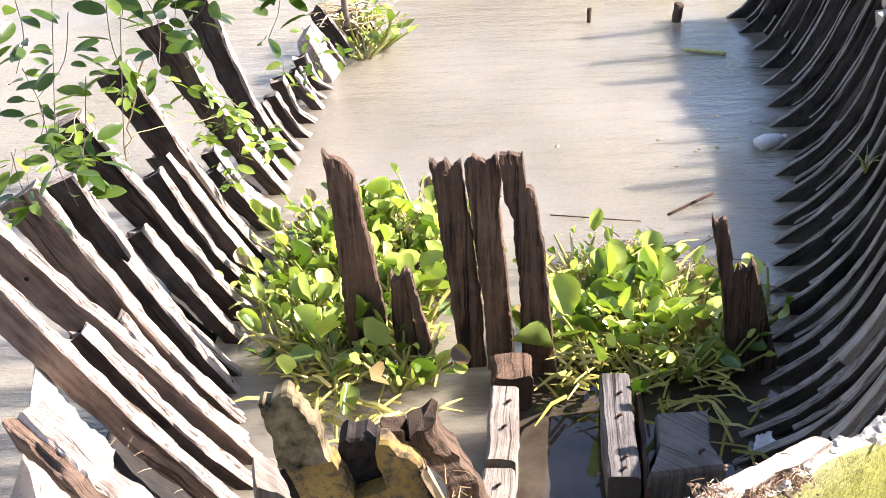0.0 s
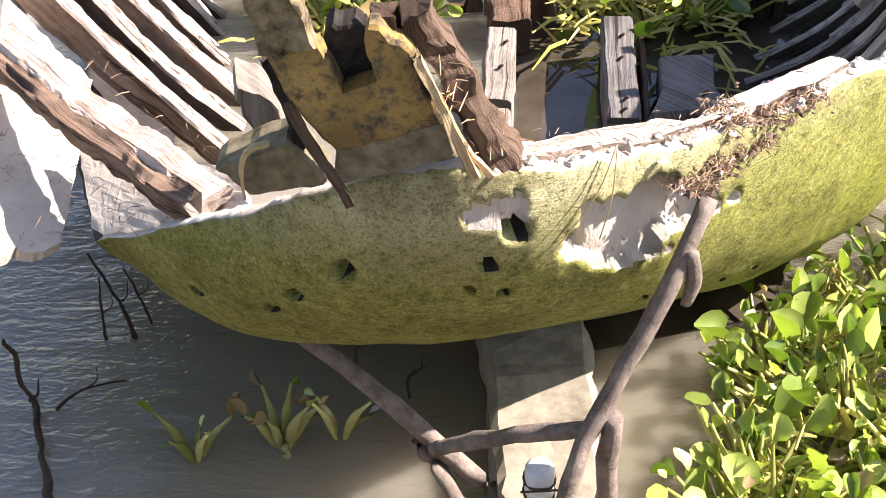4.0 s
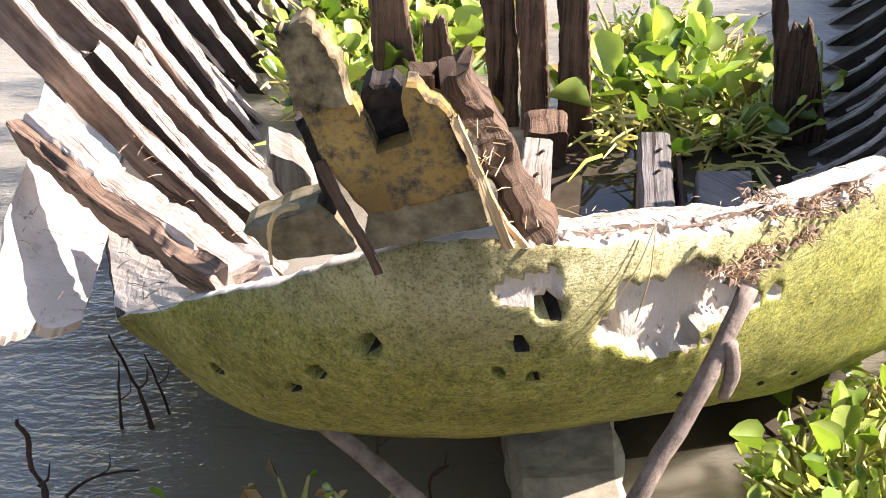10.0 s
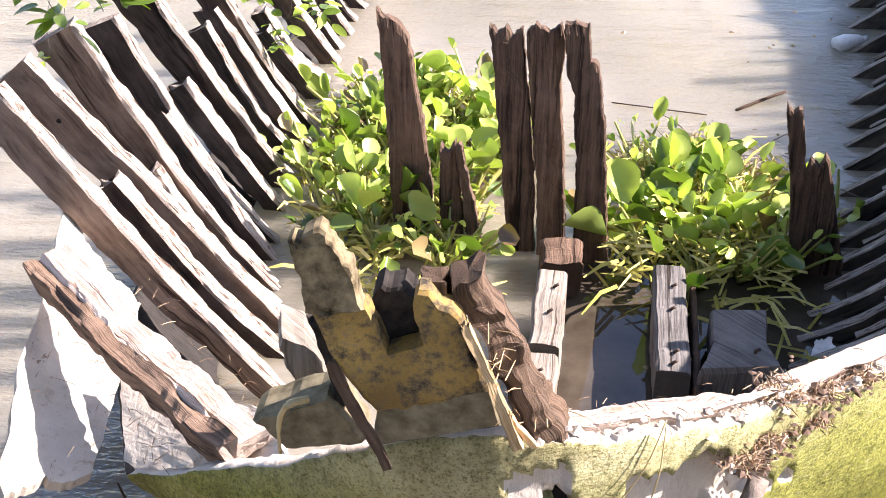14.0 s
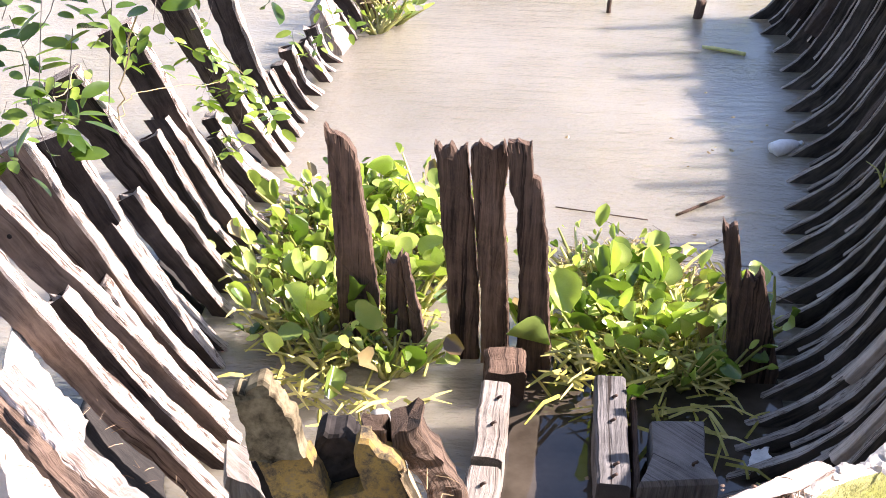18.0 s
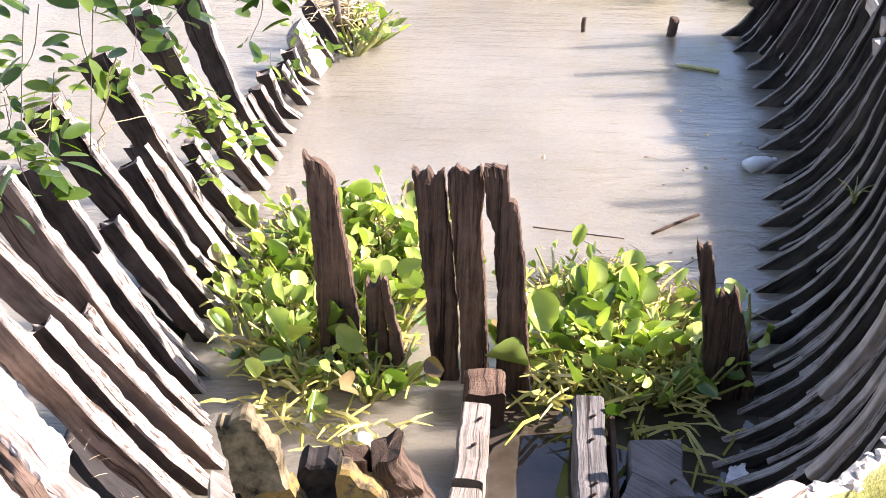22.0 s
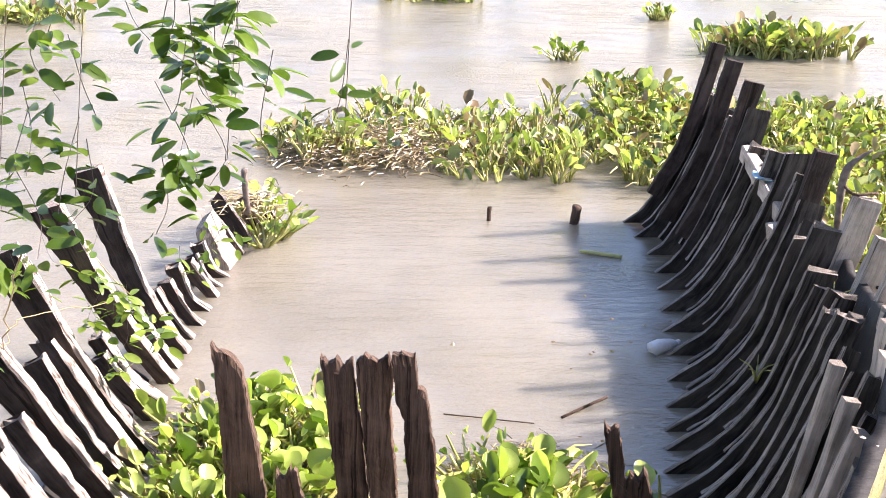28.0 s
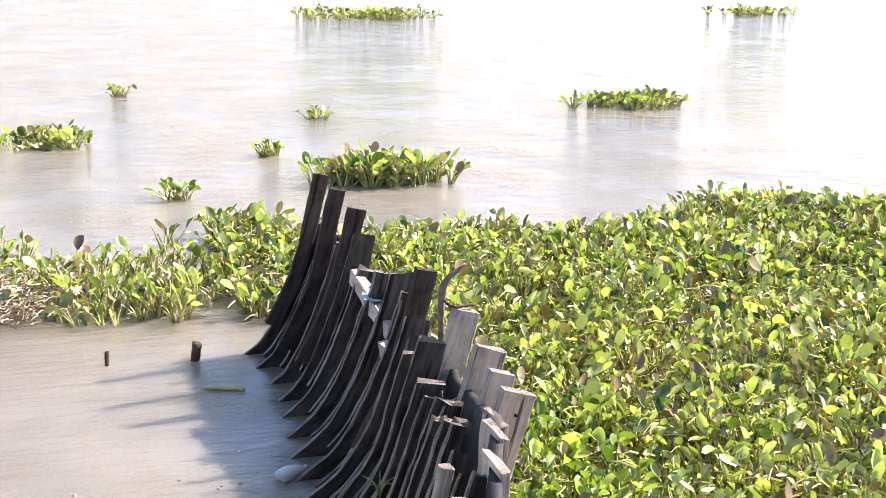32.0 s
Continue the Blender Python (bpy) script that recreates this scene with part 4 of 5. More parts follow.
straws("rotten_fibre", wreck, [(x, y, z, r * 0.75, 0.008) for x, y, z, r, _ in RIM_HEAP], 1700, 0.028, 0.0014, ROT_FIBRE, 5, "loose rotten brown wood fibre on the broken rim")
part("rim_plank", timber("rim_plank", [p + Vector((-0.02, 0.045, 0.0)) for p in curve([(0.08, 2.165, 1.115), (0.38, 2.30, 1.06), (0.62, 2.48, 0.99), (0.95, 2.76, 0.925)], 8)], 0.05, 0.05, RIM_WOOD, side=(-0.5, 0.8, 0.1), ragged=0.04, rough=0.008, seed=8.3, segs=70, fray=0.018), wreck, "pale splintered plank edge along the broken rim")
RIM_LINE = [(p.x + 0.0, p.y + 0.03, p.z + 0.005, 0.02) for p in curve([s[0] for s in STATIONS[8:14]], 6)]
rubble("coat_debris", wreck, RIM_LINE + RIM_HEAP, 0.016, WHITE, 90, 6, "crumbled pale coating along the rim")
straws("splinter_litter", wreck, [(p.x, p.y + 0.05, p.z + 0.01, 0.03, 0.01) for p in curve([s[0] for s in STATIONS[7:11]], 5)], 90, 0.03, 0.001, ROT_FIBRE, 15)
straws("splinter_litter", wreck, [(-0.8, 2.62, 0.68, 0.06, 0.02), (-1.0, 2.9, 0.62, 0.1, 0.02), (-1.1, 3.1, 0.66, 0.1, 0.02), (-0.85, 3.0, 0.55, 0.1, 0.02)], 120, 0.045, 0.0009, ROT_FIBRE, 17)
straws("splinter_litter", wreck, [(0.05, 2.16, 1.18, 0.03, 0.04), (-0.01, 2.15, 1.3, 0.025, 0.05)], 40, 0.05, 0.0011, SPLINTER, 18)

for pts in (((0.33, 2.25, 1.13), (0.28, 2.19, 1.03), (0.17, 2.13, 0.90)), ((0.33, 2.25, 1.12), (0.32, 2.20, 1.03), (0.30, 2.19, 0.93))):
    part("dry_stem", tube("dry_stem", curve(pts, 6), 0.0015, DEAD_ONE, 5, 0.001), wreck, "dry stem hanging over the coating")

part("dry_stem", tube("dry_stem", curve([(-0.36, 2.17, 1.205), (-0.395, 2.15, 1.205), (-0.415, 2.15, 1.16), (-0.42, 2.165, 1.07)], 6), [0.008] * 8 + [0.006] * 6 + [0.004] * 5, STRAW, 6, 0.002), wreck, "pale dry stem hooked over the chock")

# props of rough poles before the bow, a concrete pile and a pipe end
props = thing("pole_prop", "rough grey-brown branch poles wedged against the bow", "pole")
part("pole", tube("pole", curve([(0.545, 2.33, 0.92), (0.455, 2.22, 0.745), (0.30, 2.09, 0.46), (0.238, 2.0, 0.31), (0.15, 1.88, -0.1)], 6), 0.0225, BARK, 10, 0.006), props)
part("pole", tube("pole", curve([(0.51, 2.25, 0.84), (0.515, 2.24, 0.77), (0.505, 2.23, 0.70)], 4), [0.014, 0.016, 0.018, 0.018, 0.018, 0.018, 0.017, 0.016, 0.014], BARK, 9, 0.005, 1), props)
part("pole", tube("pole", curve([(-0.60, 2.56, 0.50), (-0.25, 2.36, 0.335), (-0.045, 2.25, 0.19), (0.12, 2.2, 0.03), (0.2, 2.17, -0.1)], 6), [0.02 + 0.0004 * k for k in range(25)], BARK, 10, 0.005, 2), props)
part("pole", tube("pole", curve([(-0.07, 2.24, 0.20), (0.10, 2.165, 0.335), (0.31, 2.09, 0.45)], 6), 0.021, BARK, 9, 0.009, 3), props)
part("pole", tube("pole", curve([(-0.12, 2.27, 0.21), (-0.03, 2.2, 0.11), (0.03, 2.14, -0.05)], 5), 0.02, BARK, 9, 0.009, 4), props)
part("pole", tube("pole", curve([(0.345, 2.10, 0.48), (0.34, 2.07, 0.32), (0.33, 2.02, -0.05)], 5), 0.026, BARK, 9, 0.01, 5), props)
pile = thing("concrete_pile", "worn concrete pile lying half sunk under the bow", "pile")
shaft = part("pile_shaft", timber("pile_shaft", [(0.19, 3.0, 0.10), (0.21, 2.5, 0.07), (0.245, 1.85, 0.01)], 0.31, 0.22, CONCRETE, side=(1, 0, 0), taper=0.8, rough=0.024, seed=6.1, segs=24), pile)
pipe = thing("pipe_end", "white plastic pipe end with wire ties", "pipe")
pipe_tube = part("pipe", tube("pipe", [(0.185, 2.10, 0.0), (0.185, 2.09, 0.31), (0.185, 2.09, 0.315)], [0.035, 0.035, 0.022], PLASTIC, 16), pipe)
for dz in (0.23, 0.275):
    part("wire", tube("wire", [(0.185 + 0.038 * math.cos(a), 2.09 + 0.038 * math.sin(a), dz + 0.004 * math.sin(3 * a)) for a in [2 * math.pi * k / 14 for k in range(15)]], 0.003, IRON, 5), pipe_tube)
part("wire", tube("wire", [(0.14, 2.06, 0.26), (0.24, 2.05, 0.28)], 0.003, IRON, 5), pipe_tube)


# ---- plants ----
def blade(rnd, size, cup=0.15, fine=8):
    """A rounded leaf blade with a raised rim and a pointed tip, stem end at the origin, along +y."""
    verts, faces = [(0, 0, 0)], []
    n = fine
    lean, fold = rnd.uniform(-0.12, 0.12), rnd.uniform(-0.1, 0.22)
    for k in range(n):
        a = math.pi * (-0.5 + (k + 0.5) / n) * 1.75
        r = size * (0.5 + 0.12 * math.cos(a)) * rnd.uniform(0.9, 1.06) * (1 + lean * math.sin(a))
        x, y = r * math.sin(a) * 0.98, size * 0.45 + r * math.cos(a)
        verts.append((x, y, cup * size * (abs(math.sin(a)) ** 1.5) + 0.12 * size * (y / size) ** 2 + rnd.uniform(-0.05, 0.05) * size - fold * size * max(0, math.cos(a)) ** 2))
    verts.append((0, size * 0.5, -0.02 * size))
    c = len(verts) - 1
    for k in range(n - 1):
        faces.append((c, k + 2, k + 1))
    faces += [(c, 1, 0), (c, 0, n)]
    return verts, faces


def stalk_geo(base, tip, r0, r1, bulge=0.0):
    base, tip = Vector(base), Vector(tip)
    d = (tip - base)
    mid = base.lerp(tip, 0.5) + Vector((d.x, d.y, 0)) * -0.12
    pts = [base, base.lerp(mid, 0.6), mid, tip]
    rs = [r0, r0 * (1 + bulge), (r0 + r1) / 2, r1]
    verts, faces = [], []
    for p, r in zip(pts, rs):
        for j in range(5):
            a = 2 * math.pi * j / 5
            verts.append((p.x + r * math.cos(a), p.y + r * math.sin(a), p.z))
    for i in range(3):
        for j in range(5):
            faces.append((i * 5 + j, i * 5 + (j + 1) % 5, (i + 1) * 5 + (j + 1) % 5, (i + 1) * 5 + j))
    return verts, faces


def place_blade(rnd, tip, out, size):
    up = rnd.uniform(-0.5, 1.8)
    d = Vector((out.x, out.y, up)).normalized()
    side = d.cross(Vector((0, 0, 1))).normalized()
    nrm = side.cross(d)
    m = Matrix((side, d, nrm)).transposed().to_4x4() @ Matrix.Rotation(rnd.uniform(-1.1, 1.1), 4, "Y")
    m.translation = tip
    return m


def hyacinths(rnd, spots, height, leaf, leaves=6, spread=0.13):
    """Joined leaves and stalks of many plants at the spots."""
    L, S, D = Soup(), Soup(), Soup()
    for x, y in spots:
        thick = 1 + 1.1 * noise.noise(Vector((x * 1.6, y * 1.6, 2)))
        h = height * rnd.uniform(0.6, 1.15) * (0.6 + 0.4 * thick)
        for _ in range(max(2, round(leaves * thick))):
            a = rnd.uniform(0, 2 * math.pi)
            out = Vector((math.cos(a), math.sin(a), 0))
            tip = Vector((x, y, 0)) + out * spread * rnd.uniform(0.3, 1.2) + Vector((0, 0, h * rnd.uniform(0.45, 1.0)))
            base = Vector((x, y, -0.02)) + out * 0.02
            S.add(*stalk_geo(base, tip, 0.011, 0.006, rnd.uniform(0, 0.6)))
            size, rnd_w = leaf * rnd.choice((0.4, 0.5, 0.65, 0.8, 0.95, 1.15, 1.5)), rnd.uniform(0.28, 0.8)
            v, f = blade(rnd, size, rnd.uniform(0.0, 0.3))
            v = [(p[0] * rnd_w, p[1], p[2]) for p in v]
            (D if rnd.random() < 0.2 else L).add(v, f, place_blade(rnd, tip, out, size))
    return L, S, D


def hyacinth_mat(name, label, spots, height=0.3, leaf=0.1, leaves=6, seed=1, kind="stuff"):
    L, S, D = hyacinths(random.Random(seed), spots, height, leaf, leaves)
    t = thing(name, label, "water hyacinth", kind=kind)
    for nm, s, mat in (("leaf_mass", L, LEAF), ("stalk_mass", S, STALK), ("dead_leaf_mass", D, DEAD)):
        if s.verts:
            part(nm, mesh_of(nm, s.verts, s.faces, mat, smooth=True), t, kind="stuff")
    return t


def inside(poly, x, y):
    c, j = False, len(poly) - 1
    for i in range(len(poly)):
        (xi, yi), (xj, yj) = poly[i], poly[j]
        if (yi > y) != (yj > y) and x < (xj - xi) * (y - yi) / (yj - yi) + xi:
            c = not c
        j = i
    return c


def scatter(rnd, poly, gap):
    xs, ys = [p[0] for p in poly], [p[1] for p in poly]
    out = []
    y = min(ys)
    while y < max(ys):
        x = min(xs)
        while x < max(xs):
            q = (x + rnd.uniform(-gap, gap) * 0.5, y + rnd.uniform(-gap, gap) * 0.5)
            if inside(poly, *q):
                out.append(q)
            x += gap
        y += gap
    return out



# single plants, each with its own leaves and stalks
BLADES = []
for k in range(10):
    v, f = blade(random.Random(k), 1.0, 0.04 + 0.06 * k, 14)
    BLADES.append(mesh_of("leaf", v, f, LEAF_ONE, smooth=True))
STALKS = []
for k in range(4):
    v, f = stalk_geo((0, 0, 0), (0.12 + 0.1 * k, 0, 1), 0.075, 0.035, 0.2 * k)
    STALKS.append(mesh_of("stalk", v, f, STALK_ONE, smooth=True))
DRY = mesh_of("leaf", *blade(random.Random(3), 1.0, 0.35), DEAD_ONE, smooth=True)


def hyacinth_plant(rnd, x, y, height, leaf, leaves, spread, label, group, dry=0.06):
    t = thing("water_hyacinth", label, "water hyacinth", group, (x, y, 0))
    for _ in range(leaves):
        a = rnd.uniform(0, 2 * math.pi)
        out = Vector((math.cos(a), math.sin(a), 0))
        h = height * rnd.uniform(0.35, 1.0)
        reach = spread * rnd.uniform(0.3, 1.2)
        tip = out * reach + Vector((0, 0, h))
        st = part("stalk", rnd.choice(STALKS), t)
        bent = Matrix.Translation(out * 0.015 + Vector((0, 0, -0.02))) @ (tip.to_track_quat("Z", "Y").to_matrix().to_4x4()) @ Matrix.Diagonal((0.15, 0.15, tip.length + 0.02, 1))
        st.matrix_local = bent
        size = leaf * rnd.choice((0.35, 0.45, 0.55, 0.65, 0.8, 0.95, 1.4))
        lf = part("leaf", DRY if rnd.random() < dry else rnd.choice(BLADES), t)
        lf.matrix_local = place_blade(rnd, bent @ Vector((0.2, 0, 1)), out, size) @ Matrix.Diagonal((size * rnd.uniform(0.45, 0.85), size, size, 1))
    return t


rnd = random.Random(11)
LEFT_IN = [(-0.86, 4.75), (-0.79, 4.58), (-0.6, 4.45), (-0.30, 4.42), (-0.12, 4.5), (-0.1, 4.85), (0.05, 5.3), (0.02, 5.7), (-0.25, 5.95), (-0.55, 6.0), (-0.82, 5.7), (-0.87, 5.2)]
for x, y in scatter(rnd, LEFT_IN, 0.145):
    hyacinth_plant(rnd, x, y, 0.2, 0.098, 12, 0.15, "green water hyacinth crowded among the bulkhead planks", "hyacinth inside the hull")
RIGHT_IN = [(0.42, 4.62), (0.62, 4.45), (0.95, 4.34), (1.06, 4.45), (1.0, 4.85), (0.88, 5.15), (0.75, 5.4), (0.45, 5.4), (0.4, 5.0)]
for x, y in scatter(rnd, RIGHT_IN, 0.145):
    hyacinth_plant(rnd, x, y, 0.21 - 0.1 * max(0, min(1, y - 4.5)), 0.125 - 0.06 * max(0, min(1, y - 4.5)), 12, 0.16, "lush water hyacinth with yellow stalks beside the floor timbers", "hyacinth inside the hull")
for x, y in ((1.26, 4.88), (1.30, 5.0), (1.22, 4.78)):
    hyacinth_plant(rnd, x, y, 0.16, 0.09, 5, 0.1, "small hyacinth wedged by the starboard ribs", "hyacinth inside the hull")
NEAR = [(0.55, 1.8), (1.7, 1.8), (2.1, 2.8), (2.1, 3.7), (1.7, 3.5), (1.38, 3.2), (1.05, 2.98), (0.88, 2.82), (0.77, 2.64), (0.60, 2.28)]
for x, y in scatter(rnd, NEAR, 0.14):
    hyacinth_plant(rnd, x, y, rnd.choice((0.1, 0.14, 0.2)), 0.08, 14, 0.15, "bright water hyacinth in the bed before the bow", "hyacinth before the bow")
for x, y, n in ((-0.71, 2.39, 5), (-0.48, 2.43, 8), (-0.33, 2.46, 4)):
    t = thing("water_hyacinth", "sparse shrivelled hyacinth with swollen stalks under the bow", "water hyacinth", "hyacinth under the bow", (x, y, 0))
    for k in range(n):
        a = 2 * math.pi * (k + rnd.uniform(0, 0.6)) / n
        out = Vector((math.cos(a), math.sin(a) * 0.7, 0))
        tip = out * rnd.uniform(0.06, 0.15) + Vector((0, 0, rnd.uniform(0.05, 0.2)))
        line = curve([out * 0.01 + Vector((0, 0, -0.03)), tip * 0.45 + Vector((0, 0, 0.01)), tip], 4)
        fat = rnd.uniform(0.009, 0.016)
        part("stalk", tube("stalk", line, [0.006, fat * 0.6, fat * 0.9, fat, fat, fat * 0.8, fat * 0.5, 0.005, 0.004], STALK_ONE, 8, 0.002, k), t)
        size = rnd.choice((0.03, 0.04, 0.05, 0.075))
        lf = part("leaf", rnd.choice((DRY, DRY, BLADES[1], BLADES[5])), t)
        lf.matrix_local = place_blade(rnd, tip, out, size) @ Matrix.Diagonal((size * rnd.uniform(0.4, 0.8), size, size, 1))

RIVER_MAT = [(2.25, 3.7), (2.3, 4.4), (2.5, 5.0), (2.6, 5.9), (2.6, 7.0), (2.55, 8.2), (2.3, 9.2), (1.95, 9.5), (2.0, 11.8), (2.5, 12.3), (2.75, 11.4), (3.5, 11.1), (4.3, 11.4), (4.95, 10.9), (5.8, 11.0), (7.2, 11.9), (8.1, 11.6), (9.6, 11.2), (9.5, 8.5), (7, 5.8), (5, 4.0)]
mat_spots = scatter(rnd, RIVER_MAT, 0.12)
hyacinth_mat("hyacinth_mat", "dense sunlit mat of floating water hyacinth beside the wreck", [p for p in mat_spots if p[0] > 3.4 or p[1] > 6.8], 0.21, 0.082, 8, 2)
for x, y in scatter(rnd, [(2.32, 4.6), (2.5, 5.0), (2.6, 5.9), (2.6, 6.8), (3.4, 6.8), (3.4, 4.6)], 0.155):
    hyacinth_plant(rnd, x, y, 0.2, 0.078, 13, 0.14, "sunlit water hyacinth in the mat beside the wreck", "hyacinth beside the wreck")
hyacinth_mat("hyacinth_mat", "sunlit hyacinth close under the starboard side", [p for p in mat_spots if p[1] < 4.6 and p[0] <= 3.4], 0.2, 0.07, 9, 7)
FAR_END = [(-0.95, 10.5), (-0.56, 9.85), (0.2, 9.8), (0.6, 9.55), (1.41, 9.42), (2.0, 9.5), (2.05, 11.8), (1.8, 11.8), (1.27, 11.1), (0.72, 11.3), (0.24, 11.25), (-0.2, 11.3), (-0.6, 10.6)]
hyacinth_mat("hyacinth_mat", "yellow-green hyacinth drift mixed with dry straw behind the wreck", [p for p in scatter(rnd, FAR_END, 0.15) if noise.noise(Vector((p[0] * 1.3, p[1] * 1.3, 8))) > -0.22], 0.2, 0.085, 6, 3)
straw_bed = thing("straw_drift", "dry yellow straw washed up among the hyacinth", "straw", kind="stuff")
straws("straw", straw_bed, [(0.0, 9.95, 0.06, 0.24, 0.05), (0.35, 9.9, 0.06, 0.22, 0.06), (0.2, 10.3, 0.06, 0.26, 0.05), (-0.4, 10.1, 0.03, 0.2, 0.02)], 2600, 0.11, 0.004, DEAD, 4)
straws("straw", straw_bed, [(x, y, 0.02, 0.12, 0.05) for x, y in scatter(rnd, RIVER_MAT, 0.5)], 4500, 0.13, 0.0035, STRAW, 41)
straws("straw", straw_bed, [(x, y, 0.08, 0.12, 0.07) for x, y in scatter(rnd, RIVER_MAT, 0.4)], 5200, 0.13, 0.0055, FALLEN, 43)
clumps = ((4.25, 13.9, 0.95, 70), (9.55, 18.4, 0.95, 60), (0.83, 16.7, 0.75, 42), (3.36, 15.6, 0.22, 8), (9.35, 32.5, 1.9, 90), (2.1, 20.5, 0.14, 4), (1.97, 13.5, 0.2, 5), (4.5, 18.0, 0.25, 5), (-3.9, 15.0, 0.8, 40), (20.5, 33.0, 1.2, 40))
for i, (x, y, r, n) in enumerate(clumps):
    spots = [(x + rnd.gauss(0, r * 0.42), y + rnd.gauss(0, r * 0.2)) for _ in range(n)]
    if n < 10:
        for q in spots:
            hyacinth_plant(rnd, *q, 0.16, 0.075, 6, 0.1, "small hyacinth adrift on open water", "hyacinth adrift")
        continue
    hyacinth_mat("hyacinth_clump", "floating water hyacinth clump drifting on open water", spots, 0.26 if i == 0 else 0.16, 0.12 if i == 0 else 0.1, 8, 20 + i, kind="")

# yellow fallen stalks in front of the inner plants
for nm, spots, n, L in (("stalk_litter", [(-0.5, 4.22, 0.02, 0.08, 0.03), (-0.35, 4.16, 0.02, 0.08, 0.03), (-0.2, 4.2, 0.02, 0.07, 0.03), (-0.62, 4.35, 0.03, 0.08, 0.04)], 75, 0.15), ("stalk_litter", [(0.75, 4.18, 0.03, 0.12, 0.03), (0.95, 4.08, 0.02, 0.1, 0.02), (0.45, 4.35, 0.05, 0.06, 0.04)], 60, 0.2), ("stalk_litter", [(0.75, 5.15, 0.03, 0.15, 0.03), (1.0, 5.2, 0.01, 0.1, 0.01)], 60, 0.22)):
    t = thing(nm, "fallen yellow hyacinth stalks lying on the water", "plant litter", kind="stuff")
    straws("stalk", t, spots, n, L, 0.007, FALLEN, int(L * 100) + n)
for poly, n, seed in ((LEFT_IN, 330, 61), (RIGHT_IN, 330, 62), (NEAR, 420, 63)):
    t = thing("stalk_litter", "yellow hyacinth stalks tangled below the leaves", "plant litter", kind="stuff")
    straws("stalk", t, [(x, y, 0.03, 0.05, 0.05) for x, y in scatter(rnd, poly, 0.2)], n, 0.14, 0.0055, FALLEN, seed)
t = thing("plant_litter", "dry pale litter at the back of the inner hyacinth", "plant litter", kind="stuff")
straws("straw", t, [(0.55, 5.35, 0.01, 0.08, 0.02), (0.75, 5.38, 0.01, 0.1, 0.02), (0.92, 5.25, 0.005, 0.08, 0.015), (1.05, 5.15, 0.005, 0.08, 0.01)], 420, 0.1, 0.0025, STRAW, 64)
straws("twig", t, [(0.95, 5.45, 0.004, 0.1, 0.006), (1.12, 5.3, 0.004, 0.08, 0.006)], 22, 0.16, 0.0025, BARK, 65, "thin dark twigs floating on the water")


# ---- leaves that hang in from the tree on the bank ----
def twig_leaf():
    wide, line = (0.0, 0.13, 0.2, 0.215, 0.18, 0.1), (0.0, 0.12, 0.3, 0.52, 0.74, 0.9)
    verts = [(0, y, -0.1 * y * y) for y in line] + [(-w, y, 0.05 * w / 0.2 - 0.1 * y * y) for w, y in zip(wide[1:], line[1:])] + [(w, y, 0.05 * w / 0.2 - 0.1 * y * y) for w, y in zip(wide[1:], line[1:])] + [(0, 1, -0.12)]
    faces = [(0, 1, 6), (0, 11, 1), (5, 16, 10), (5, 15, 16)]
    for k in range(1, 5):
        faces += [(k, k + 1, k + 6, k + 5), (k, k + 10, k + 11, k + 1)]
    return verts, faces


def leaf_spray(rnd, leaves, twigs, centre, n, size, spread):
    c = Vector(centre)
    top = c + Vector((rnd.uniform(-0.05, 0.05), rnd.uniform(-0.05, 0.05), spread * 1.6))
    low = c + Vector((rnd.uniform(-0.06, 0.06), rnd.uniform(-0.06, 0.06), -spread))
    stem = curve([top, c + wob(c, 5, 0.03), low], 4)
    for a, b in zip(stem, stem[1:]):
        w = Vector((0.0009, 0, 0))
        o = Vector((0, 0.0009, 0))
        twigs.add([tuple(a + w), tuple(a - w), tuple(a + o), tuple(b + w), tuple(b - w), tuple(b + o)], [(0, 1, 4, 3), (1, 2, 5, 4), (2, 0, 3, 5)])
    for k in range(n):
        p = stem[rnd.randrange(1, len(stem))]
        a = rnd.uniform(0, 2 * math.pi)
        d = Vector((math.cos(a), math.sin(a), rnd.uniform(-0.7, 0.35))).normalized()
        side = d.cross(Vector((0, 0, 1))).normalized()
        m = Matrix((side, d, side.cross(d))).transposed().to_4x4() @ Matrix.Rotation(rnd.uniform(-0.8, 0.8), 4, "Y")
        s = size * rnd.uniform(0.65, 1.2)
        m = m @ Matrix.Diagonal((s, s, s, 1))
        m.translation = p + d * rnd.uniform(0.005, 0.04)
        v, f = twig_leaf()
        leaves.add(v, f, m)


SPRAYS = ((-0.28, 2.6, 2.61), (-0.31, 2.63, 2.54), (-0.25, 2.6, 2.5), (-0.19, 2.69, 2.56), (-0.33, 2.87, 2.36), (-0.32, 2.83, 2.25), (-0.16, 2.63, 2.64), (-0.56, 2.66, 2.49), (-0.53, 2.77, 2.55), (-0.56, 3.06, 2.33), (-0.65, 2.89, 2.27), (-0.6, 2.59, 2.29), (-0.52, 2.85, 2.16), (-0.58, 2.88, 2.19), (-0.23, 2.77, 2.53), (-0.22, 3.09, 2.37), (-0.13, 2.72, 2.38), (-0.29, 2.88, 2.4), (-0.33, 2.92, 2.27), (-0.24, 2.87, 2.25), (-0.37, 2.91, 2.13), (0.02, 2.82, 2.38), (-0.46, 3.03, 2.51), (-0.9, 2.77, 2.1), (-0.77, 2.55, 2.12), (-0.62, 2.43, 2.21), (-0.93, 2.86, 1.88), (-0.72, 2.51, 1.99), (-0.79, 2.49, 1.94), (-0.97, 2.73, 1.76), (-0.61, 2.73, 2.15))
trnd = random.Random(21)
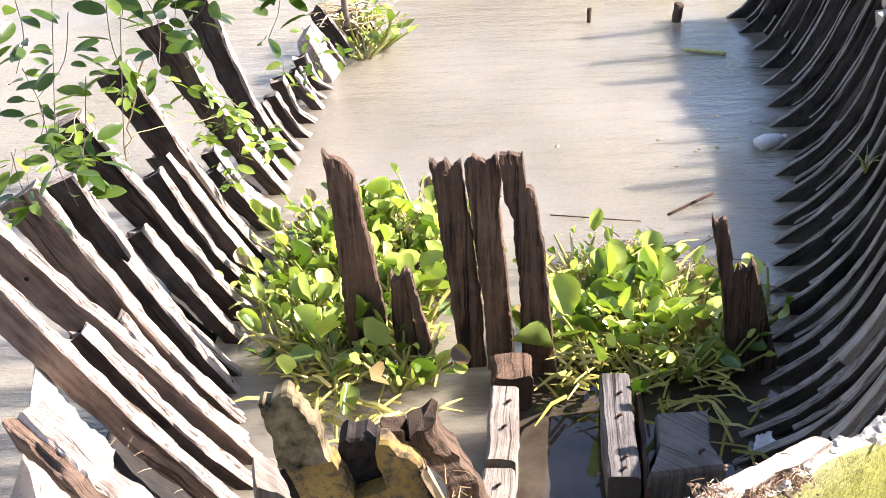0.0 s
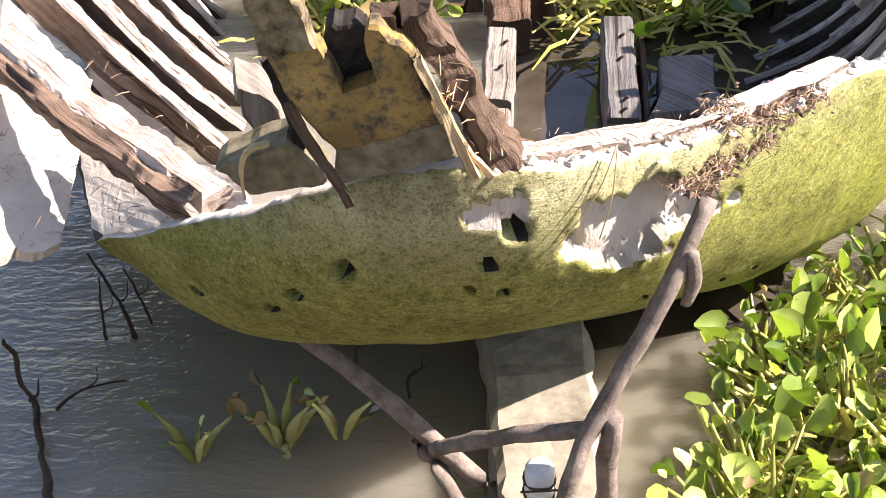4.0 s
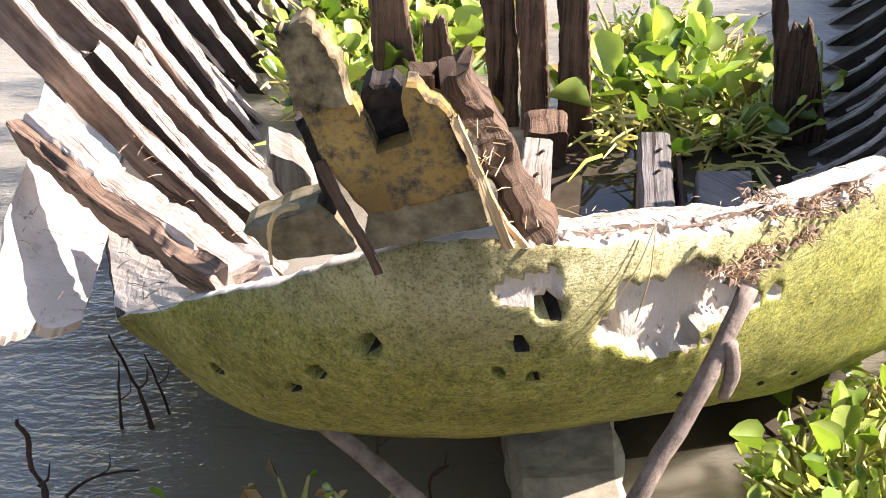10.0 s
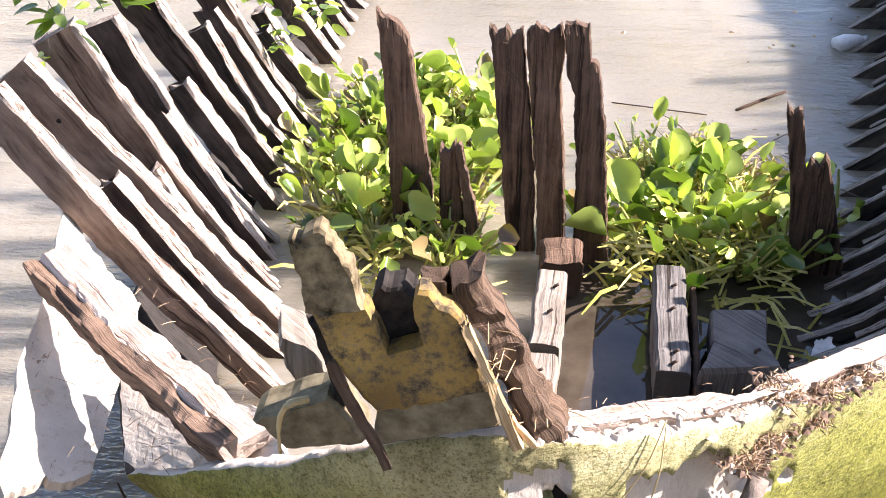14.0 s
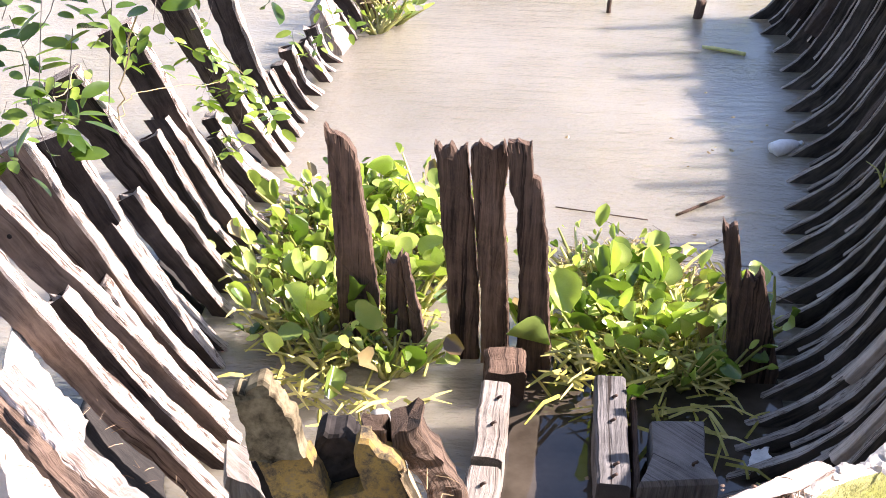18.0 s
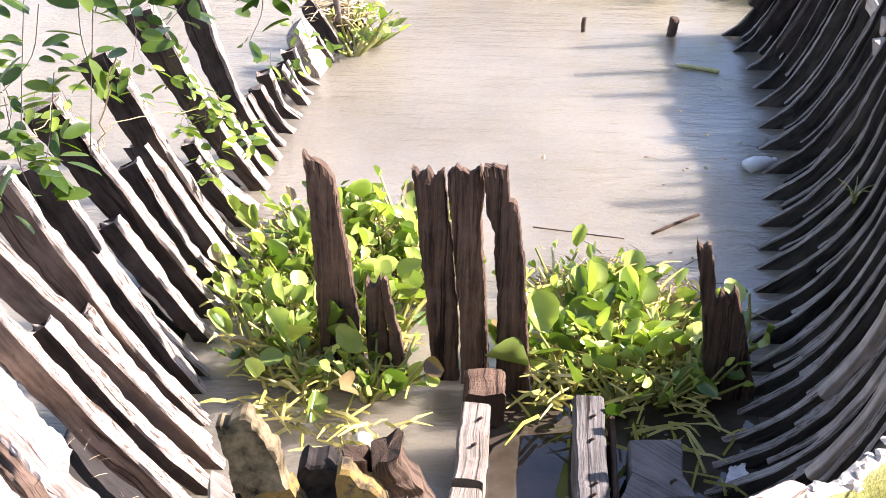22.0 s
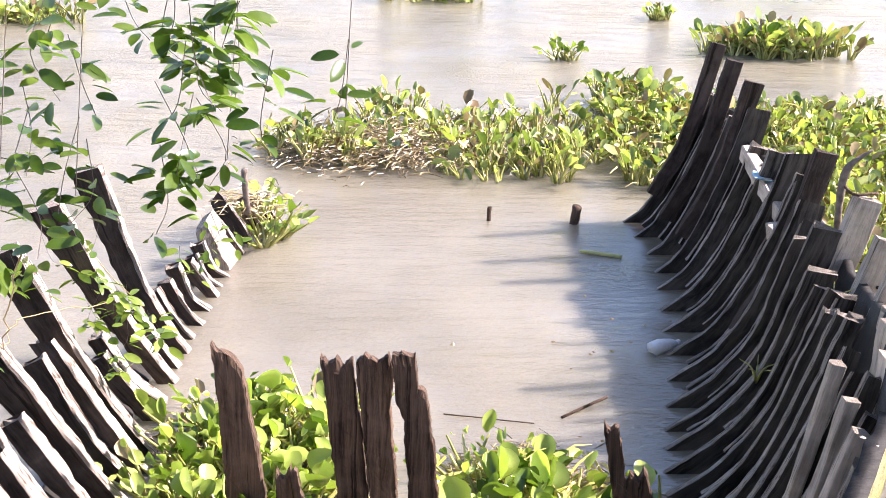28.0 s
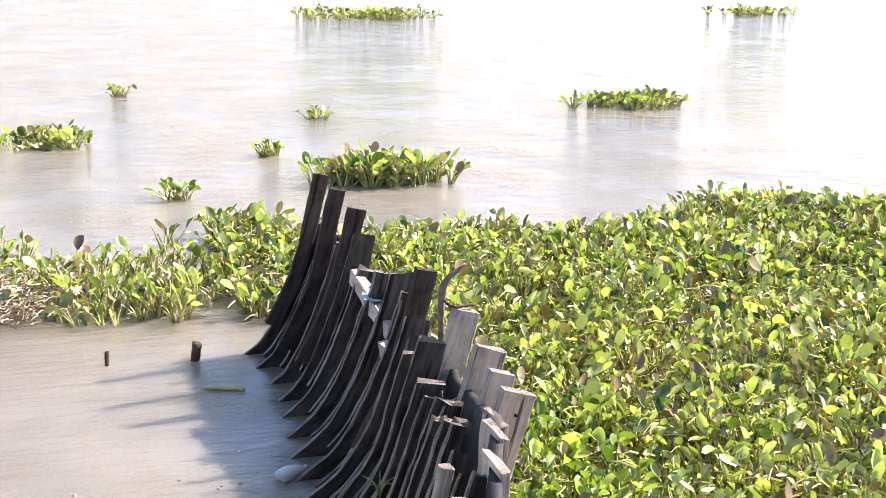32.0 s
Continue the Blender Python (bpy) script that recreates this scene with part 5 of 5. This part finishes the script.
tree = thing("tree_branch", "thin hanging tree branches with small oval leaves", "tree branch")
leaves, twigs = Soup(), Soup()
for c in SPRAYS:
    leaf_spray(trnd, leaves, twigs, c, trnd.randint(12, 17), 0.062, 0.075)
part("leaf_mass", mesh_of("leaf_mass", leaves.verts, leaves.faces, TREE_LEAF, smooth=True), tree, kind="stuff")
part("twig_mass", mesh_of("twig_mass", twigs.verts, twigs.faces, BARK), tree, kind="stuff")
for a, b in (((-0.24, 2.95, 2.2), (-0.15, 2.75, 4.0)), ((-0.55, 2.85, 2.15), (-0.4, 2.55, 4.0)), ((-0.88, 2.75, 1.8), (-0.55, 2.4, 4.0)), ((-0.65, 2.5, 1.95), (-0.45, 2.3, 4.0)), ((0.02, 2.85, 2.3), (0.0, 2.7, 4.0))):
    mid = (Vector(a) + Vector(b)) / 2 + Vector((0.05, 0.03, 0.1))
    part("hanging_stem", tube("hanging_stem", curve([a, mid, b], 6), 0.001, BARK, 5), tree)

vine = thing("creeper", "leafy creeper climbing over the port rib heads", "creeper")
leaves, twigs = Soup(), Soup()
for x, y, z, n in ((-1.05, 5.85, 0.55, 40), (-1.15, 5.7, 0.62, 40), (-0.98, 6.0, 0.42, 34), (-1.12, 5.55, 0.5, 30), (-1.47, 4.8, 1.0, 26), (-1.38, 5.3, 0.95, 20), (-1.50, 4.25, 1.05, 14), (-0.92, 7.2, 0.3, 24), (-0.88, 7.5, 0.3, 20), (-1.3, 6.0, 0.8, 12)):
    for k in range(3):
        c = (x + trnd.gauss(0, 0.06), y + trnd.gauss(0, 0.06), z + trnd.gauss(0, 0.05))
        leaf_spray(trnd, leaves, twigs, c, n // 4, 0.078, 0.055)
part("leaf_mass", mesh_of("leaf_mass", leaves.verts, leaves.faces, CREEPER, smooth=True), vine, kind="stuff")
part("twig_mass", mesh_of("twig_mass", twigs.verts, twigs.faces, BARK), vine, kind="stuff")
for pts in (((-0.65, 2.75, 2.05), (-1.05, 3.9, 1.3), (-1.25, 4.9, 0.95), (-1.1, 5.7, 0.65)), ((-1.36, 6.0, 1.05), (-1.15, 5.9, 0.75), (-1.0, 6.0, 0.5)), ((-0.95, 2.85, 1.8), (-1.35, 4.3, 1.2), (-1.46, 4.85, 1.06))):
    part("vine_stem", tube("vine_stem", [p + wob(p, 4, 0.03, 2) for p in curve(pts, 8)], 0.0022, STRAW, 5), vine)
stump = thing("root_stump", "bleached timber chunk and rotten stubs overgrown with hyacinth", "stump")
part("stub", slab("stub", [(-0.86, 7.72, -0.1), (-0.74, 7.72, -0.1), (-0.84, 7.74, 0.12), (-0.93, 7.76, 0.3), (-1.0, 7.76, 0.26), (-0.98, 7.74, 0.08)], (0.03, 0.2, 0.02), GREY_WOOD, 0.016, 9.1, 0.025, 0.02), stump, "pale bleached chunk of timber")
for k, (x, y, z, dx) in enumerate(((-0.82, 8.02, 0.22, -0.12), (-0.78, 8.22, 0.3, -0.15), (-0.70, 8.42, 0.24, -0.1), (-0.64, 8.6, 0.18, -0.1))):
    part("stub", timber("stub", [(x + 0.08, y, -0.1), (x, y, 0.06), (x + dx, y + 0.04, z)], 0.05, 0.09, RIB_DARK if k % 2 else RIB, ragged=0.04, rough=0.014, seed=9 + k, segs=14, fray=0.015, edge=(RIB_SUNLIT_EDGE, (9, 0, 1, 2))), stump)
straws("root", stump, [(-0.78, 8.35, 0.16, 0.1, 0.08), (-0.66, 8.5, 0.12, 0.1, 0.06)], 200, 0.14, 0.004, STRAW, 71)
part("spike", tube("spike", curve([(-0.72, 8.2, 0.2), (-0.735, 8.2, 0.4), (-0.73, 8.2, 0.5)], 4), 0.02, BARK, 7, 0.008), stump)
for x, y in ((-0.66, 8.35), (-0.56, 8.5), (-0.72, 8.6), (-0.55, 8.3), (-0.62, 8.15)):
    hyacinth_plant(rnd, x, y, 0.2, 0.085, 12, 0.16, "hyacinth growing round the rotten stump", "hyacinth at the stump")
for x, y, z in ((2.12, 5.95, 0.62), (1.82, 5.55, 0.35), (2.05, 5.35, 0.8)):
    weed = thing("weed", "small green weed sprouting between the starboard ribs", "weed", at=(x, y, z))
    for k in range(5):
        a = k * 1.3
        part("blade", tube("blade", curve([(0, 0, 0), (0.03 * math.cos(a), 0.03 * math.sin(a), 0.07), (0.09 * math.cos(a), 0.09 * math.sin(a), 0.1)], 3), [0.006, 0.007, 0.007, 0.006, 0.004, 0.003, 0.001], STALK_ONE, 4), weed)

# ---- floating and stranded small things ----
for name, label, pts, r in (
    ("stake", "dark broken stake standing in the water", ((0.85, 8.66, -0.1), (0.85, 8.66, 0.1)), 0.016),
    ("stake", "dark broken stake standing in the water", ((1.41, 8.63, -0.1), (1.44, 8.62, 0.12)), 0.034),
    ("floating_stick", "thin dark stick floating inside the hull", ((0.99, 5.86, 0.005), (1.24, 6.06, 0.012)), 0.008),
    ("floating_stick", "thin dark stick floating inside the hull", ((0.42, 5.90, 0.003), (0.85, 5.80, 0.006)), 0.003),
    ("floating_pod", "green seed pod floating inside the hull", ((1.39, 8.09, 0.0), (1.52, 8.03, 0.01), (1.64, 7.98, 0.008)), 0.014),
    ("water_twig", "dead twig standing in the shaded water", ((-1.04, 2.84, -0.03), (-1.02, 2.82, 0.12), (-1.0, 2.8, 0.28)), 0.008),
    ("water_twig", "dead twig standing in the shaded water", ((-0.95, 2.84, -0.03), (-0.97, 2.83, 0.15), (-1.02, 2.81, 0.36)), 0.012),
    ("water_twig", "dead twig standing in the shaded water", ((-0.91, 2.9, -0.03), (-0.93, 2.89, 0.12), (-0.95, 2.88, 0.24)), 0.007),
    ("water_twig", "crooked dead branch rising from the shaded water", ((-1.06, 2.24, -0.02), (-1.13, 2.42, 0.02), (-1.19, 2.57, 0.03), (-1.22, 2.62, 0.1), (-1.23, 2.62, 0.22)), 0.018),
    ("water_twig", "pale dead twig lying on the shaded water", ((-1.12, 2.56, 0.0), (-1.04, 2.62, 0.03), (-0.94, 2.65, 0.02)), 0.009),
    ("water_twig", "dead twig standing in the shaded water", ((-0.15, 2.6, -0.05), (-0.14, 2.58, 0.1), (-0.1, 2.56, 0.16)), 0.008),
    ("water_twig", "dead twig standing in the shaded water", ((-0.3, 2.72, -0.05), (-0.3, 2.7, 0.16)), 0.007),
):
    t = thing(name, label, name.split("_")[-1])
    line = curve(pts, 5)
    part("stem", tube("stem", line, [r * (0.7 - 0.5 * k / len(line)) for k in range(len(line))] if name == "water_twig" else r, STALK_ONE if name == "floating_pod" else POST, 7, r * (1.1 if name == "water_twig" else 0.4), len(pts)), t)
    if name == "water_twig":
        mid = Vector(line[len(line) // 2])
        part("side_twig", tube("side_twig", curve([mid, mid + Vector((0.03, 0.0, 0.03)), mid + Vector((0.035, 0.01, 0.075))], 4), [0.35 * r - 0.03 * r * k for k in range(9)], POST, 5, r * 0.5, 3), t)
bottle = thing("plastic_bottle", "crushed clear-white plastic bottle floating on the water", "bottle")
bottle_body = part("bottle_body", tube("bottle_body", [(1.56, 6.58, 0.02), (1.565, 6.583, 0.025), (1.61, 6.61, 0.03), (1.65, 6.63, 0.028), (1.69, 6.65, 0.03), (1.71, 6.66, 0.03)], [0.024, 0.042, 0.044, 0.038, 0.028, 0.015], PLASTIC, 14, 0.004), bottle)
part("cap", tube("cap", [(1.708, 6.66, 0.03), (1.73, 6.67, 0.03)], 0.016, PLASTIC, 12), bottle_body)
cup = thing("plastic_cup", "pale plastic cup among the fallen stalks", "cup", at=(-0.27, 4.12, 0.0))
part("cup_body", tube("cup_body", [(0, 0, -0.03), (0, 0, 0.06), (0, 0, 0.063), (0, 0, 0.055)], [0.03, 0.04, 0.037, 0.034], PLASTIC, 18), cup)
litter = thing("paper_scrap", "torn pale paper scrap on the wet bilge", "litter")
part("scrap", sheet("scrap", ((1.02, 3.9, 0.03), (1.09, 3.93, 0.05), (1.05, 4.03, 0.04), (1.12, 4.05, 0.06)), TRASH, 0.003, 8, 8, 0.3, 0.01, 8), litter)
flecks = thing("floating_flecks", "small pale leaves and bits floating on the water", "debris", kind="stuff")
rubble("fleck_litter", flecks, [(1.0, 5.3, 0.0, 0.12), (1.25, 5.5, 0.0, 0.15), (1.0, 6.4, 0.0, 0.4), (1.4, 6.6, 0.0, 0.2), (0.4, 3.7, 0, 0.2)], 0.012, DEAD, 46, 3)

# ---- the unseen bank behind, out of the water; tree added to dim skylight ----
BANK_M = plain("bank_soil", (0.07, 0.05, 0.035), (0.16, 0.12, 0.08), 9, 0.95, 0.2)


def bank():
    xs = [k * 1.5 - 30 for k in range(41)]
    ys = [1.35, 1.0, 0.6, 0.2, -0.4, -1.5, -4, -9, -20]
    zs = [-0.3, 0.25, 0.8, 1.3, 1.6, 1.7, 1.75, 1.8, 1.8]
    verts = [(x, y + 0.15 * noise.noise(Vector((x * 0.4, 0, 0))), z + 0.08 * noise.noise(Vector((x, y, 3)))) for y, z in zip(ys, zs) for x in xs]
    n = len(xs)
    faces = [(j * n + i, (j + 1) * n + i, (j + 1) * n + i + 1, j * n + i + 1) for j in range(len(ys) - 1) for i in range(n - 1)]
    return mesh_of("bank", verts, faces, BANK_M, smooth=True)


tagged(new("bank", bank()), "bare brown earth bank of the river", "bank", kind="structure")
sky_dimming_tree = thing("sky_dimming_tree", "unseen leafy tree added on the river bank to dim skylight", "tree")
part("trunk", tube("trunk", curve([(-2.2, -2.0, 1.5), (-2.1, -1.9, 3.2), (-1.8, -1.7, 4.6), (-1.6, -1.4, 6.2)], 5), [0.2 - 0.007 * k for k in range(16)], BARK, 12, 0.03), sky_dimming_tree)
for k, tip in enumerate(((-0.6, 1.6, 4.6), (-3.6, -0.6, 5.4), (0.6, -2.0, 5.8), (-0.2, 2.2, 4.4), (-2.8, -3.4, 5.6))):
    part("limb", tube("limb", curve([(-1.85, -1.75, 4.2 + 0.2 * k), Vector((-1.85, -1.75, 4.4)).lerp(Vector(tip), 0.5) + Vector((0, 0, 0.4)), tip], 5), [0.08 - 0.006 * q for q in range(11)], BARK, 8, 0.015, k), sky_dimming_tree)
# wide crown out of view, placed to hold back sky from behind
leaves = Soup()
for _ in range(7000):
    p = Vector((trnd.uniform(-7, 5), trnd.uniform(-5, 0.6), 0))
    p.z = 4.6 + 0.35 * abs(p.y) + trnd.gauss(0, 0.5) + 0.8 * noise.noise(p * 0.5)
    if noise.noise(p * 0.7 + Vector((3, 1, 0))) < -0.28:
        continue
    v, f = twig_leaf()
    q = 0.24 * trnd.uniform(0.6, 1.2)
    m = Euler((trnd.uniform(0, 6), trnd.uniform(0, 6), trnd.uniform(0, 6))).to_matrix().to_4x4() @ Matrix.Diagonal((q, q, q, 1))
    m.translation = p
    leaves.add(v, f, m)
part("crown", mesh_of("crown", leaves.verts, leaves.faces, TREE_LEAF), sky_dimming_tree)
